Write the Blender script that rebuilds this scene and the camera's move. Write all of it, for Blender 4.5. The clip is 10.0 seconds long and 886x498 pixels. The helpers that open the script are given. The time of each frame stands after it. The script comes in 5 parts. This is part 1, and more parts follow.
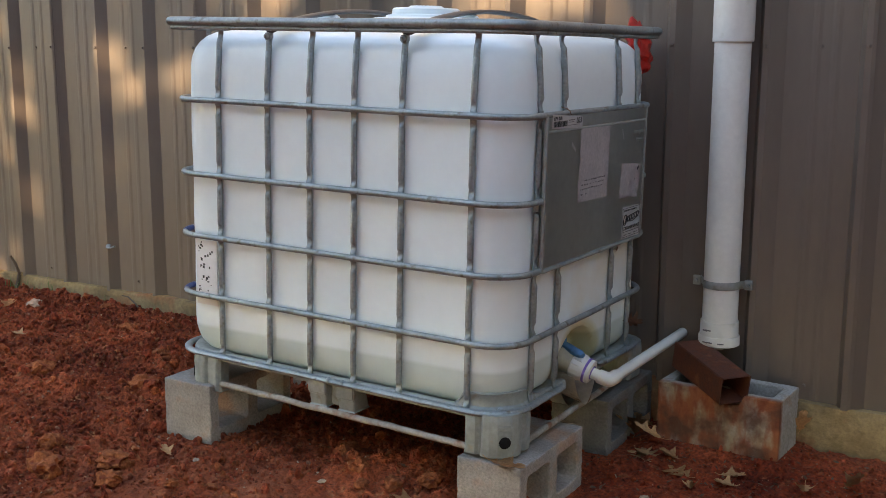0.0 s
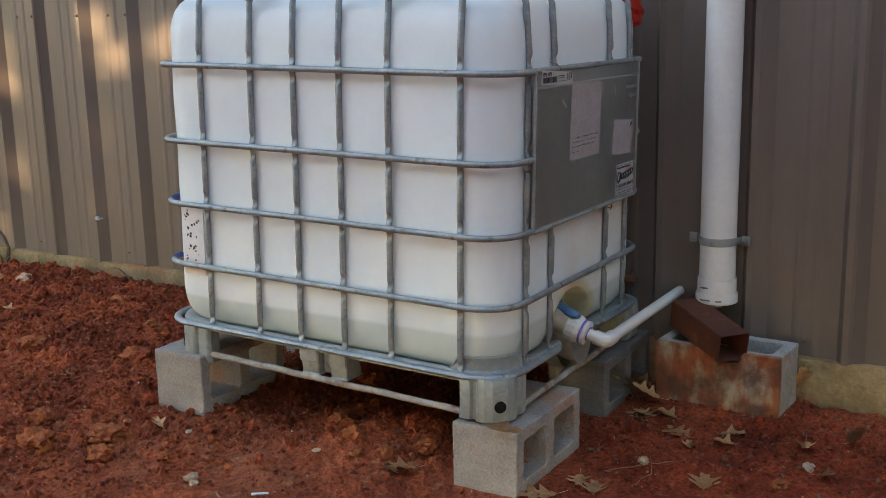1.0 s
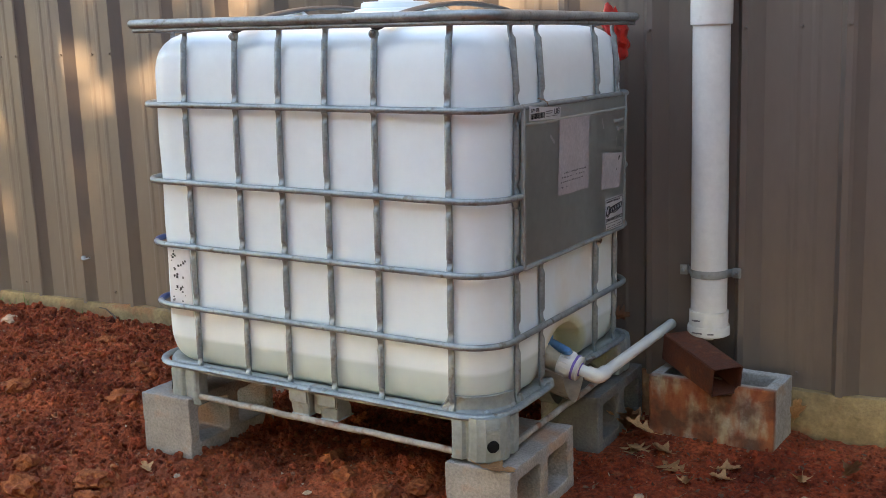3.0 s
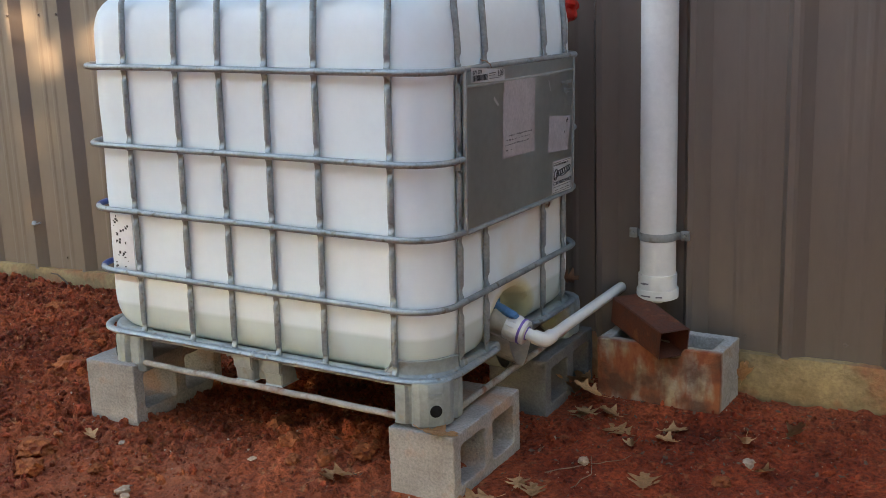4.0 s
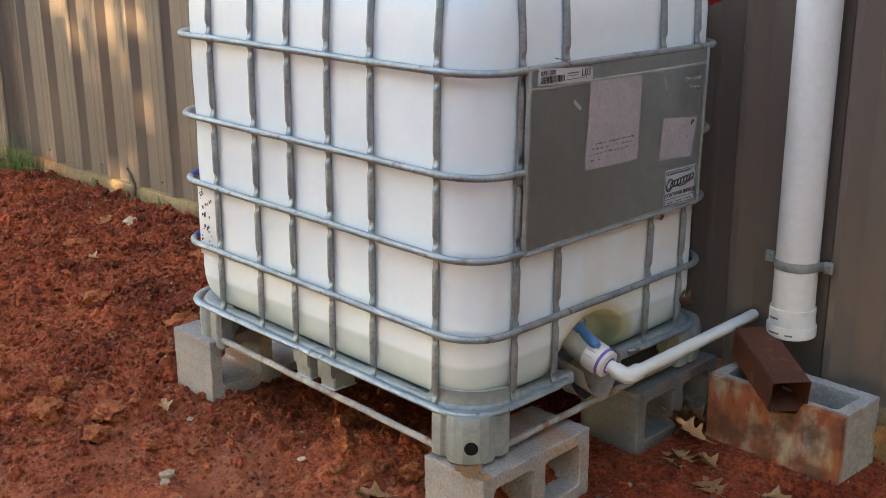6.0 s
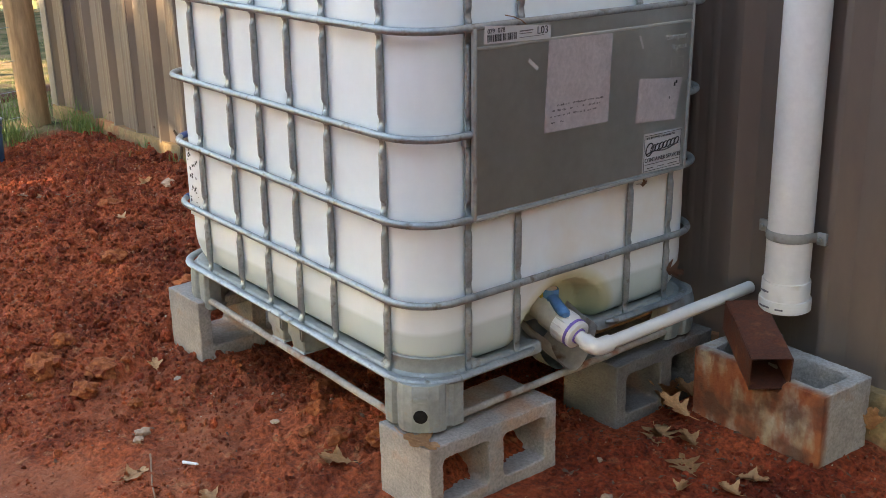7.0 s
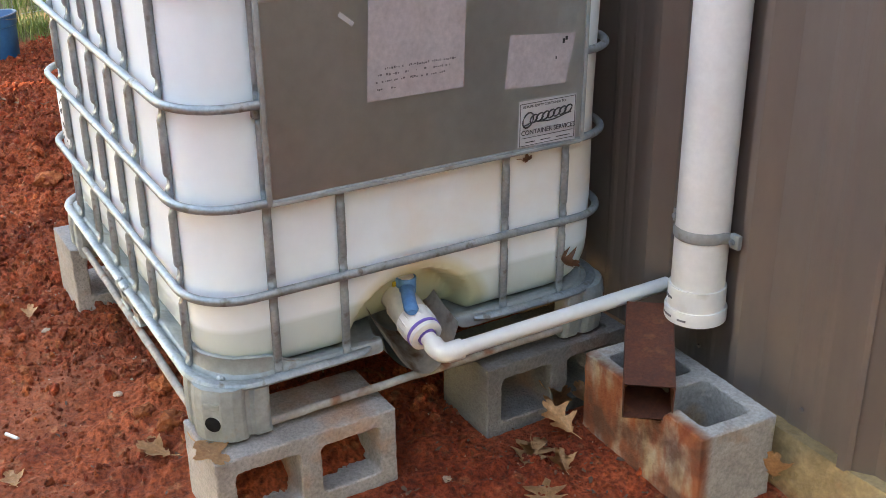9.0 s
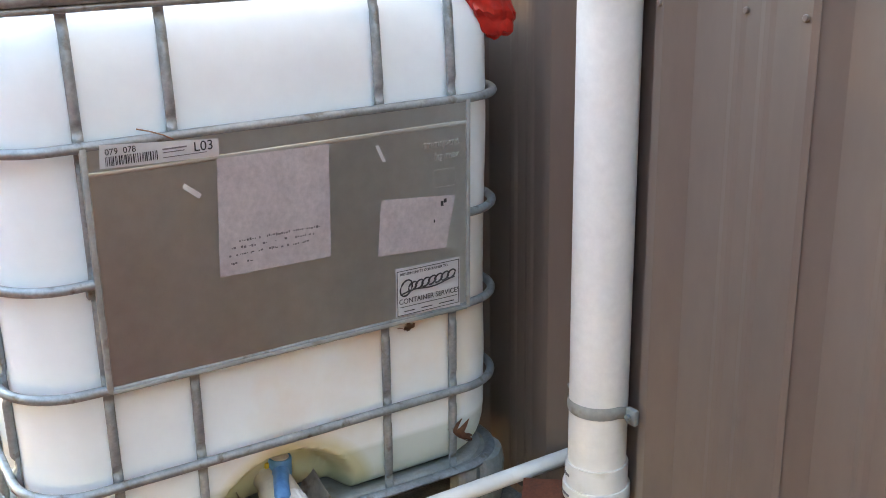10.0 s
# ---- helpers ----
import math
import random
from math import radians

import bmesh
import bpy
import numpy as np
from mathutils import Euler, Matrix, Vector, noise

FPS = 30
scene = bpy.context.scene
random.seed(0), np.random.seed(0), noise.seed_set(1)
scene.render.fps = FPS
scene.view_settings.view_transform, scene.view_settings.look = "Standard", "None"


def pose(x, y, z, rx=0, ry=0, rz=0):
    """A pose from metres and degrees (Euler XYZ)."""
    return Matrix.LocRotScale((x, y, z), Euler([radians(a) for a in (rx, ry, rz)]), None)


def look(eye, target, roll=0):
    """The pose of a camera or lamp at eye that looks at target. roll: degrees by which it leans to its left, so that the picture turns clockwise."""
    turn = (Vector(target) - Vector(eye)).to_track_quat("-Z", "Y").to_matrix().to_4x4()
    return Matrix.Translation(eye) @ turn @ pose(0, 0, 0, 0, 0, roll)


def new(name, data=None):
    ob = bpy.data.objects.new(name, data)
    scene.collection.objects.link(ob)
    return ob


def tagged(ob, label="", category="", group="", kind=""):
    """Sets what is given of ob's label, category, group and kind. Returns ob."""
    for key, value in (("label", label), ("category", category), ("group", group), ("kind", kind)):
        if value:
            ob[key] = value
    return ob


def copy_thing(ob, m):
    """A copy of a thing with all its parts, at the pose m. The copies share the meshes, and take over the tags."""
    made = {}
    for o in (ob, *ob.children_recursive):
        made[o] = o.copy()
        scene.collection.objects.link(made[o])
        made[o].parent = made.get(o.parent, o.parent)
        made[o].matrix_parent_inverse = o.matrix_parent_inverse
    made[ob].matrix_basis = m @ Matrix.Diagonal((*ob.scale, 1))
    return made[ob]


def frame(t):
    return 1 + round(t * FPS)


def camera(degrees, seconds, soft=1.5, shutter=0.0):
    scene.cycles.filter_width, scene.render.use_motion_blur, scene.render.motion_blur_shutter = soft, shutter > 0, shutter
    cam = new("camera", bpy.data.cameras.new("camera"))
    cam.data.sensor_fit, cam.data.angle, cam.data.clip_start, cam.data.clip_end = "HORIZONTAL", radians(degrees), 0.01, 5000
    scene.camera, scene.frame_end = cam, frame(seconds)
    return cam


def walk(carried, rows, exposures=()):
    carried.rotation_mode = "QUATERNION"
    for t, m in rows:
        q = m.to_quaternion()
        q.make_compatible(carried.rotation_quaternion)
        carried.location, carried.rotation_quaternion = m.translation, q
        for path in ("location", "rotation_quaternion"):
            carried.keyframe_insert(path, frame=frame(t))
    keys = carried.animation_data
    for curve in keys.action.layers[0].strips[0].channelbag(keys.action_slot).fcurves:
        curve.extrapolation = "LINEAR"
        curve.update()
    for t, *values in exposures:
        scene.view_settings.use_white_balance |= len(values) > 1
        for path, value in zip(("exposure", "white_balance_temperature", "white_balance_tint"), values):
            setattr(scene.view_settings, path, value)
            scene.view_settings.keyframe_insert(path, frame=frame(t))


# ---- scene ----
cam = camera(44.7, 10.0, soft=0.9)
PATH = [
    (0, (1.27, -2.399, 1.258), (0.243, -0.72, 0.903), 0.1),
    (0.5, (1.269, -2.357, 1.245), (0.213, -0.7, 0.87), -1.2),
    (1, (1.258, -2.336, 1.24), (0.239, -0.667, 0.821), -1.3),
    (1.5, (1.24, -2.328, 1.249), (0.24, -0.648, 0.825), -1.9),
    (2, (1.236, -2.32, 1.263), (0.227, -0.632, 0.899), -2.0),
    (3.5, (1.255, -2.294, 1.251), (0.257, -0.6, 0.883), -2.1),
    (4, (1.3, -2.248, 1.25), (0.341, -0.547, 0.816), -2.0),
    (4.5, (1.373, -2.207, 1.264), (0.293, -0.564, 0.899), -0.5),
    (5, (1.403, -2.066, 1.247), (0.265, -0.476, 0.825), -0.3),
    (5.2, (1.405, -1.946, 1.246), (0.209, -0.411, 0.787), -0.5),
    (6.3, (1.641, -1.558, 1.42), (0.236, -0.255, 0.848), -0.7),
    (6.5, (1.702, -1.513, 1.418), (0.266, -0.242, 0.85), -1.1),
    (7, (1.751, -1.313, 1.359), (0.263, -0.129, 0.74), -1.4),
    (7.5, (1.766, -1.053, 1.365), (0.24, -0.019, 0.591), -2.3),
    (8, (1.872, -0.804, 1.388), (0.256, 0.063, 0.59), -4.2),
    (8.5, (1.866, -0.66, 1.404), (0.276, 0.189, 0.537), -3.1),
    (9, (1.77, -0.497, 1.411), (0.19, 0.423, 0.598), -0.8),
    (9.5, (1.766, -0.334, 1.413), (0.192, 0.671, 0.697), 0.1),
    (10, (1.708, -0.226, 1.46), (0.089, 0.77, 0.84), -1.1),
]
EXPOSURES = [(0, 2.34, 8350, 13), (1.5, 2.55, 8350, 13), (3.5, 2.70, 8350, 13), (4.5, 2.69, 8400, 13), (6.5, 3.00, 8650, 14), (7.4, 2.96, 8600, 14), (8, 3.16, 8700, 15), (8.5, 3.34, 8750, 15), (9, 3.54, 8800, 15), (9.5, 3.74, 8700, 14), (10, 3.70, 8650, 13)]
walk(cam, [(t, look(eye, target, roll)) for t, eye, target, roll in PATH], EXPOSURES)

# ---- world, sun, exposure ----
SUN_TO = Vector((-0.52, -0.75, 0.41)).normalized()
world = bpy.data.worlds.new("sky")
world.use_nodes = True
wn = world.node_tree.nodes
sky = wn.new("ShaderNodeTexSky")
sky.sky_type, sky.sun_disc = "NISHITA", False
sky.sun_elevation = math.asin(SUN_TO.z)
sky.sun_rotation = math.atan2(SUN_TO.x, SUN_TO.y)
sky.air_density, sky.dust_density = 1.0, 0.2
wn["Background"].inputs["Strength"].default_value = 0.15
world.node_tree.links.new(sky.outputs[0], wn["Background"].inputs["Color"])
scene.world = world
sun_data = bpy.data.lights.new("sun", "SUN")
sun_data.energy, sun_data.angle, sun_data.color = 3.6, radians(0.6), (1.0, 0.78, 0.52)
sun = new("sun", sun_data)
sun.matrix_world = look(SUN_TO * 30, (0, 0, 0))


# ---- materials ----
def material(name, c1, c2, scale=6.0, rough=(0.5, 0.7), metal=0.0, bump=0.1, fine=80.0, stretch=(1, 1, 1), depth=0.004,
             grain=0.25, spec=0.5, c3=None, spots=0.0, spot_scale=12.0, per_object=0.0):
    """Two colours by a broad noise, darkened and lightened by a fine grain, with optional spots of a third colour."""
    m = bpy.data.materials.new(name)
    m.use_nodes = True
    nt = m.node_tree
    n, l = nt.nodes, nt.links
    b = n["Principled BSDF"]
    b.inputs["Metallic"].default_value = metal
    b.inputs["Specular IOR Level"].default_value = spec
    tc, mp = n.new("ShaderNodeTexCoord"), n.new("ShaderNodeMapping")
    mp.inputs["Scale"].default_value = stretch
    l.new(tc.outputs["Object"], mp.inputs["Vector"])
    broad, small = n.new("ShaderNodeTexNoise"), n.new("ShaderNodeTexNoise")
    for node, s, d in ((broad, scale, 5.0), (small, fine, 4.0)):
        node.inputs["Scale"].default_value, node.inputs["Detail"].default_value = s, d
        node.inputs["Roughness"].default_value = 0.62
        l.new(mp.outputs[0], node.inputs["Vector"])
    ramp = n.new("ShaderNodeValToRGB")
    ramp.color_ramp.elements[0].position, ramp.color_ramp.elements[1].position = 0.32, 0.68
    ramp.color_ramp.elements[0].color, ramp.color_ramp.elements[1].color = (*c1, 1), (*c2, 1)
    l.new(broad.outputs["Fac"], ramp.inputs["Fac"])
    colour = ramp.outputs["Color"]
    if c3 is not None:
        sp, sr, mx = n.new("ShaderNodeTexNoise"), n.new("ShaderNodeMapRange"), n.new("ShaderNodeMix")
        sp.inputs["Scale"].default_value, sp.inputs["Detail"].default_value = spot_scale, 6.0
        sr.inputs["From Min"].default_value, sr.inputs["From Max"].default_value = 0.62 - spots * 0.2, 0.74 - spots * 0.2
        l.new(mp.outputs[0], sp.inputs["Vector"])
        l.new(sp.outputs["Fac"], sr.inputs["Value"])
        mx.data_type = "RGBA"
        mx.inputs["B"].default_value = (*c3, 1)
        l.new(sr.outputs[0], mx.inputs["Factor"])
        l.new(colour, mx.inputs["A"])
        colour = mx.outputs["Result"]
    gm, val = n.new("ShaderNodeHueSaturation"), n.new("ShaderNodeMapRange")
    val.inputs["From Min"].default_value, val.inputs["From Max"].default_value = 0.25, 0.75
    val.inputs["To Min"].default_value, val.inputs["To Max"].default_value = 1 - grain, 1 + grain
    l.new(small.outputs["Fac"], val.inputs["Value"])
    value = val.outputs[0]
    if per_object:
        oi, om, mu = n.new("ShaderNodeObjectInfo"), n.new("ShaderNodeMapRange"), n.new("ShaderNodeMath")
        om.inputs["To Min"].default_value, om.inputs["To Max"].default_value = 1 - per_object, 1 + per_object
        mu.operation = "MULTIPLY"
        l.new(oi.outputs["Random"], om.inputs["Value"])
        l.new(om.outputs[0], mu.inputs[0])
        l.new(value, mu.inputs[1])
        value = mu.outputs[0]
    l.new(value, gm.inputs["Value"])
    l.new(colour, gm.inputs["Color"])
    l.new(gm.outputs["Color"], b.inputs["Base Color"])
    rr = n.new("ShaderNodeMapRange")
    rr.inputs["From Min"].default_value, rr.inputs["From Max"].default_value = 0.3, 0.7
    rr.inputs["To Min"].default_value, rr.inputs["To Max"].default_value = rough
    l.new(broad.outputs["Fac"], rr.inputs["Value"])
    l.new(rr.outputs[0], b.inputs["Roughness"])
    if bump:
        bp = n.new("ShaderNodeBump")
        bp.inputs["Strength"].default_value, bp.inputs["Distance"].default_value = bump, depth
        l.new(small.outputs["Fac"], bp.inputs["Height"])
        l.new(bp.outputs[0], b.inputs["Normal"])
    return m


GALV = material("galvanised_tube", (0.195, 0.23, 0.24), (0.345, 0.38, 0.39), 14, (0.40, 0.54), 0.5, 0.10, 120, grain=0.18,
                c3=(0.16, 0.15, 0.13), spots=0.15, spot_scale=40)
SHEET = material("galvanised_sheet", (0.23, 0.25, 0.24), (0.36, 0.38, 0.365), 9, (0.5, 0.66), 0.25, 0.1, 60, grain=0.15,
                 c3=(0.24, 0.22, 0.19), spots=0.2, spot_scale=25)
PLATE = material("zinc_plate", (0.52, 0.54, 0.51), (0.61, 0.63, 0.60), 3, (0.28, 0.36), 0.72, 0.0, 35, grain=0.06, depth=0.002)
PVC = material("white_pvc", (0.68, 0.67, 0.63), (0.76, 0.75, 0.71), 4, (0.3, 0.42), 0, 0.02, 60, grain=0.04,
               c3=(0.6, 0.58, 0.5), spots=0.05, spot_scale=14)
PVC_DIM = material("aged_pvc", (0.69, 0.68, 0.63), (0.78, 0.77, 0.72), 5, (0.35, 0.5), 0, 0.02, 60, grain=0.05)
BLOCK = material("concrete_block", (0.265, 0.235, 0.212), (0.385, 0.345, 0.315), 9, (0.85, 0.95), 0, 0.9, 130, grain=0.28, depth=0.006,
                 c3=(0.40, 0.24, 0.16), spots=0.36, spot_scale=5, per_object=0.08)
# BLOCK darkened: the tank's shade put into one block's colour
BLOCK_SHADED = material("shaded_block", (0.115, 0.108, 0.100), (0.185, 0.175, 0.162), 9, (0.85, 0.95), 0, 0.9, 130, grain=0.28, depth=0.006,
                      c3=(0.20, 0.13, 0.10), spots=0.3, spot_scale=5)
TRAY = material("stained_tray", (0.42, 0.385, 0.335), (0.56, 0.52, 0.46), 12, (0.5, 0.65), 0.05, 0.1, 60, grain=0.18, c3=(0.20, 0.11, 0.06), spots=0.4, spot_scale=14)
FOOT = material("pale_zinc_sheet", (0.215, 0.245, 0.235), (0.34, 0.37, 0.36), 10, (0.48, 0.62), 0.2, 0.1, 60, grain=0.15, c3=(0.30, 0.27, 0.22), spots=0.02, spot_scale=25)
RUST = material("rusted_steel", (0.075, 0.022, 0.013), (0.155, 0.046, 0.022), 16, (0.6, 0.85), 0.2, 0.35, 140, grain=0.3,
                c3=(0.21, 0.075, 0.03), spots=0.2, spot_scale=20)
SIDING = material("brown_siding", (0.128, 0.100, 0.083), (0.154, 0.122, 0.102), 1.6, (0.36, 0.5), 0, 0.03, 40, grain=0.05,
                  stretch=(1, 1, 0.3), c3=(0.17, 0.128, 0.10), spots=0.12, spot_scale=3)
TRIM = material("grey_trim", (0.22, 0.21, 0.19), (0.30, 0.28, 0.25), 3, (0.4, 0.55), 0, 0.05, 40, grain=0.1)
FOUND = material("foundation_concrete", (0.19, 0.122, 0.055), (0.36, 0.25, 0.12), 7, (0.85, 0.95), 0, 0.8, 60, grain=0.25, depth=0.01,
                 c3=(0.30, 0.13, 0.06), spots=0.45, spot_scale=6)
BLUE = material("blue_handle", (0.055, 0.19, 0.40), (0.095, 0.27, 0.50), 20, (0.4, 0.55), 0, 0.05, 80, grain=0.12)
BUCKET = material("blue_bucket", (0.012, 0.112, 0.27), (0.024, 0.17, 0.37), 6, (0.35, 0.5), 0, 0.05, 60, grain=0.12)
BUCKET_RIM = material("faded_blue_rim", (0.16, 0.27, 0.42), (0.24, 0.36, 0.50), 9, (0.4, 0.55), 0, 0.05, 60, grain=0.12)
PURPLE = material("purple_ring", (0.16, 0.10, 0.42), (0.22, 0.15, 0.5), 20, (0.4, 0.5), 0, 0, 60)
RED = material("red_plastic", (0.42, 0.015, 0.012), (0.60, 0.03, 0.02), 12, (0.25, 0.4), 0, 0.15, 70, grain=0.2)
LEAF = material("dry_oak_leaf", (0.36, 0.165, 0.065), (0.58, 0.325, 0.155), 18, (0.6, 0.8), 0, 0.3, 120, grain=0.25, per_object=0.3)
STEM = material("dry_stalk", (0.20, 0.10, 0.06), (0.32, 0.18, 0.10), 18, (0.7, 0.85), 0, 0.3, 120, grain=0.25, per_object=0.2)
FLAKE = material("dark_leaf_flake", (0.085, 0.038, 0.022), (0.19, 0.09, 0.05), 40, (0.7, 0.85), 0, 0.2, 120, grain=0.25)
CLOD = material("ochre_clay", (0.23, 0.055, 0.019), (0.42, 0.135, 0.050), 22, (0.9, 1.0), 0, 0.9, 90, grain=0.35, depth=0.008,
                c3=(0.20, 0.045, 0.02), spots=0.5, spot_scale=30, spec=0.2, per_object=0.15)
PALE_CLAY = material("dry_clay_crumb", (0.25, 0.085, 0.045), (0.42, 0.19, 0.115), 60, (0.9, 1.0), 0, 0.4, 120, grain=0.4)
STONE = material("pale_stone", (0.32, 0.20, 0.13), (0.46, 0.32, 0.22), 25, (0.7, 0.9), 0, 0.4, 120, grain=0.25, per_object=0.3)
WOOD = material("weathered_post", (0.30, 0.17, 0.08), (0.46, 0.29, 0.15), 5, (0.7, 0.85), 0, 0.5, 40, stretch=(1, 1, 0.15), grain=0.3)
BARK = material("bark", (0.07, 0.05, 0.035), (0.16, 0.11, 0.075), 10, (0.8, 0.95), 0, 0.8, 40, stretch=(1, 1, 0.3), grain=0.4)
LOG = material("rotten_log", (0.075, 0.032, 0.020), (0.15, 0.068, 0.040), 9, (0.85, 0.95), 0, 0.9, 40, grain=0.4)
GRASS = material("grass_blades", (0.08, 0.16, 0.03), (0.22, 0.27, 0.07), 9, (0.5, 0.7), 0, 0, 60, grain=0.3)
FOLIAGE = material("tree_leaves", (0.05, 0.09, 0.02), (0.11, 0.13, 0.04), 1.5, (0.5, 0.7), 0, 0, 60, grain=0.3)
PAPER = material("weathered_paper", (0.62, 0.575, 0.575), (0.72, 0.67, 0.67), 22, (0.7, 0.9), 0, 0.15, 90, grain=0.12)
LABEL = material("white_label", (0.74, 0.74, 0.74), (0.80, 0.80, 0.80), 12, (0.5, 0.6), 0, 0.02, 60, grain=0.05)
INK = material("black_ink", (0.02, 0.02, 0.022), (0.05, 0.05, 0.055), 60, (0.5, 0.6), 0, 0, 60)
FAINT_INK = material("faded_ink", (0.13, 0.12, 0.125), (0.20, 0.18, 0.19), 60, (0.6, 0.7), 0, 0, 60)
BLUE_MARK = material("blue_paint_mark", (0.015, 0.04, 0.14), (0.03, 0.07, 0.22), 30, (0.4, 0.6), 0, 0, 60)
DARK = material("dark_hole", (0.012, 0.012, 0.012), (0.02, 0.02, 0.02), 10, (0.95, 1.0), 0, 0, 60, spec=0.0)
DULL = material("mud_worn_zinc", (0.26, 0.22, 0.18), (0.38, 0.35, 0.31), 12, (0.6, 0.8), 0.1, 0.2, 90, grain=0.25, c3=(0.22, 0.10, 0.06), spots=0.2, spot_scale=18)
DARK_STEEL = material("dark_steel", (0.055, 0.06, 0.065), (0.12, 0.125, 0.13), 10, (0.4, 0.55), 0.3, 0.1, 90, grain=0.15)
CREAM = material("valve_body", (0.46, 0.43, 0.34), (0.56, 0.52, 0.42), 14, (0.4, 0.55), 0, 0.1, 60, grain=0.12)
YELLOW = material("yellow_tag", (0.55, 0.42, 0.03), (0.65, 0.5, 0.05), 14, (0.4, 0.55), 0, 0, 60)


def hdpe():
    """White polyethylene, a little darker and yellower below the water line."""
    m = material("white_polyethylene", (0.765, 0.86, 0.885), (0.825, 0.90, 0.915), 2.2, (0.32, 0.42), 0, 0.04, 30, grain=0.02, depth=0.003,
                 c3=(0.76, 0.72, 0.63), spots=0.2, spot_scale=1.7)
    n, l = m.node_tree.nodes, m.node_tree.links
    b = n["Principled BSDF"]
    src = b.inputs["Base Color"].links[0].from_socket
    geo, sep, mr, mx = n.new("ShaderNodeNewGeometry"), n.new("ShaderNodeSeparateXYZ"), n.new("ShaderNodeMapRange"), n.new("ShaderNodeMix")
    l.new(geo.outputs["Position"], sep.inputs[0])
    l.new(sep.outputs["Z"], mr.inputs["Value"])
    mr.inputs["From Min"].default_value, mr.inputs["From Max"].default_value = 0.412, 0.424
    mx.data_type, mx.blend_type = "RGBA", "MULTIPLY"
    mx.inputs["B"].default_value = (0.74, 0.77, 0.73, 1)
    inv = n.new("ShaderNodeMath")
    inv.operation, inv.inputs[0].default_value = "SUBTRACT", 1.0
    l.new(mr.outputs[0], inv.inputs[1])
    l.new(inv.outputs[0], mx.inputs["Factor"])
    l.new(src, mx.inputs["A"])
    l.new(mx.outputs["Result"], b.inputs["Base Color"])
    # yellowed plastic round the outlet
    tc, mp, ln, fr, my = n.new("ShaderNodeTexCoord"), n.new("ShaderNodeMapping"), n.new("ShaderNodeVectorMath"), n.new("ShaderNodeMapRange"), n.new("ShaderNodeMix")
    mp.inputs["Location"].default_value = (0.05, -0.485 / 0.180, -0.115 / 0.168)
    mp.inputs["Scale"].default_value = (1.5, 1 / 0.180, 1 / 0.168)
    l.new(tc.outputs["Object"], mp.inputs["Vector"])
    ln.operation = "LENGTH"
    l.new(mp.outputs[0], ln.inputs[0])
    fr.inputs["From Min"].default_value, fr.inputs["From Max"].default_value = 1.06, 0.92
    l.new(ln.outputs["Value"], fr.inputs["Value"])
    my.data_type, my.blend_type = "RGBA", "MULTIPLY"
    my.inputs["B"].default_value = (0.80, 0.73, 0.50, 1)
    l.new(fr.outputs[0], my.inputs["Factor"])
    l.new(mx.outputs["Result"], my.inputs["A"])
    l.new(my.outputs["Result"], b.inputs["Base Color"])
    b.inputs["Subsurface Weight"].default_value = 0.12
    b.inputs["Subsurface Radius"].default_value = (0.05, 0.05, 0.045)
    return m


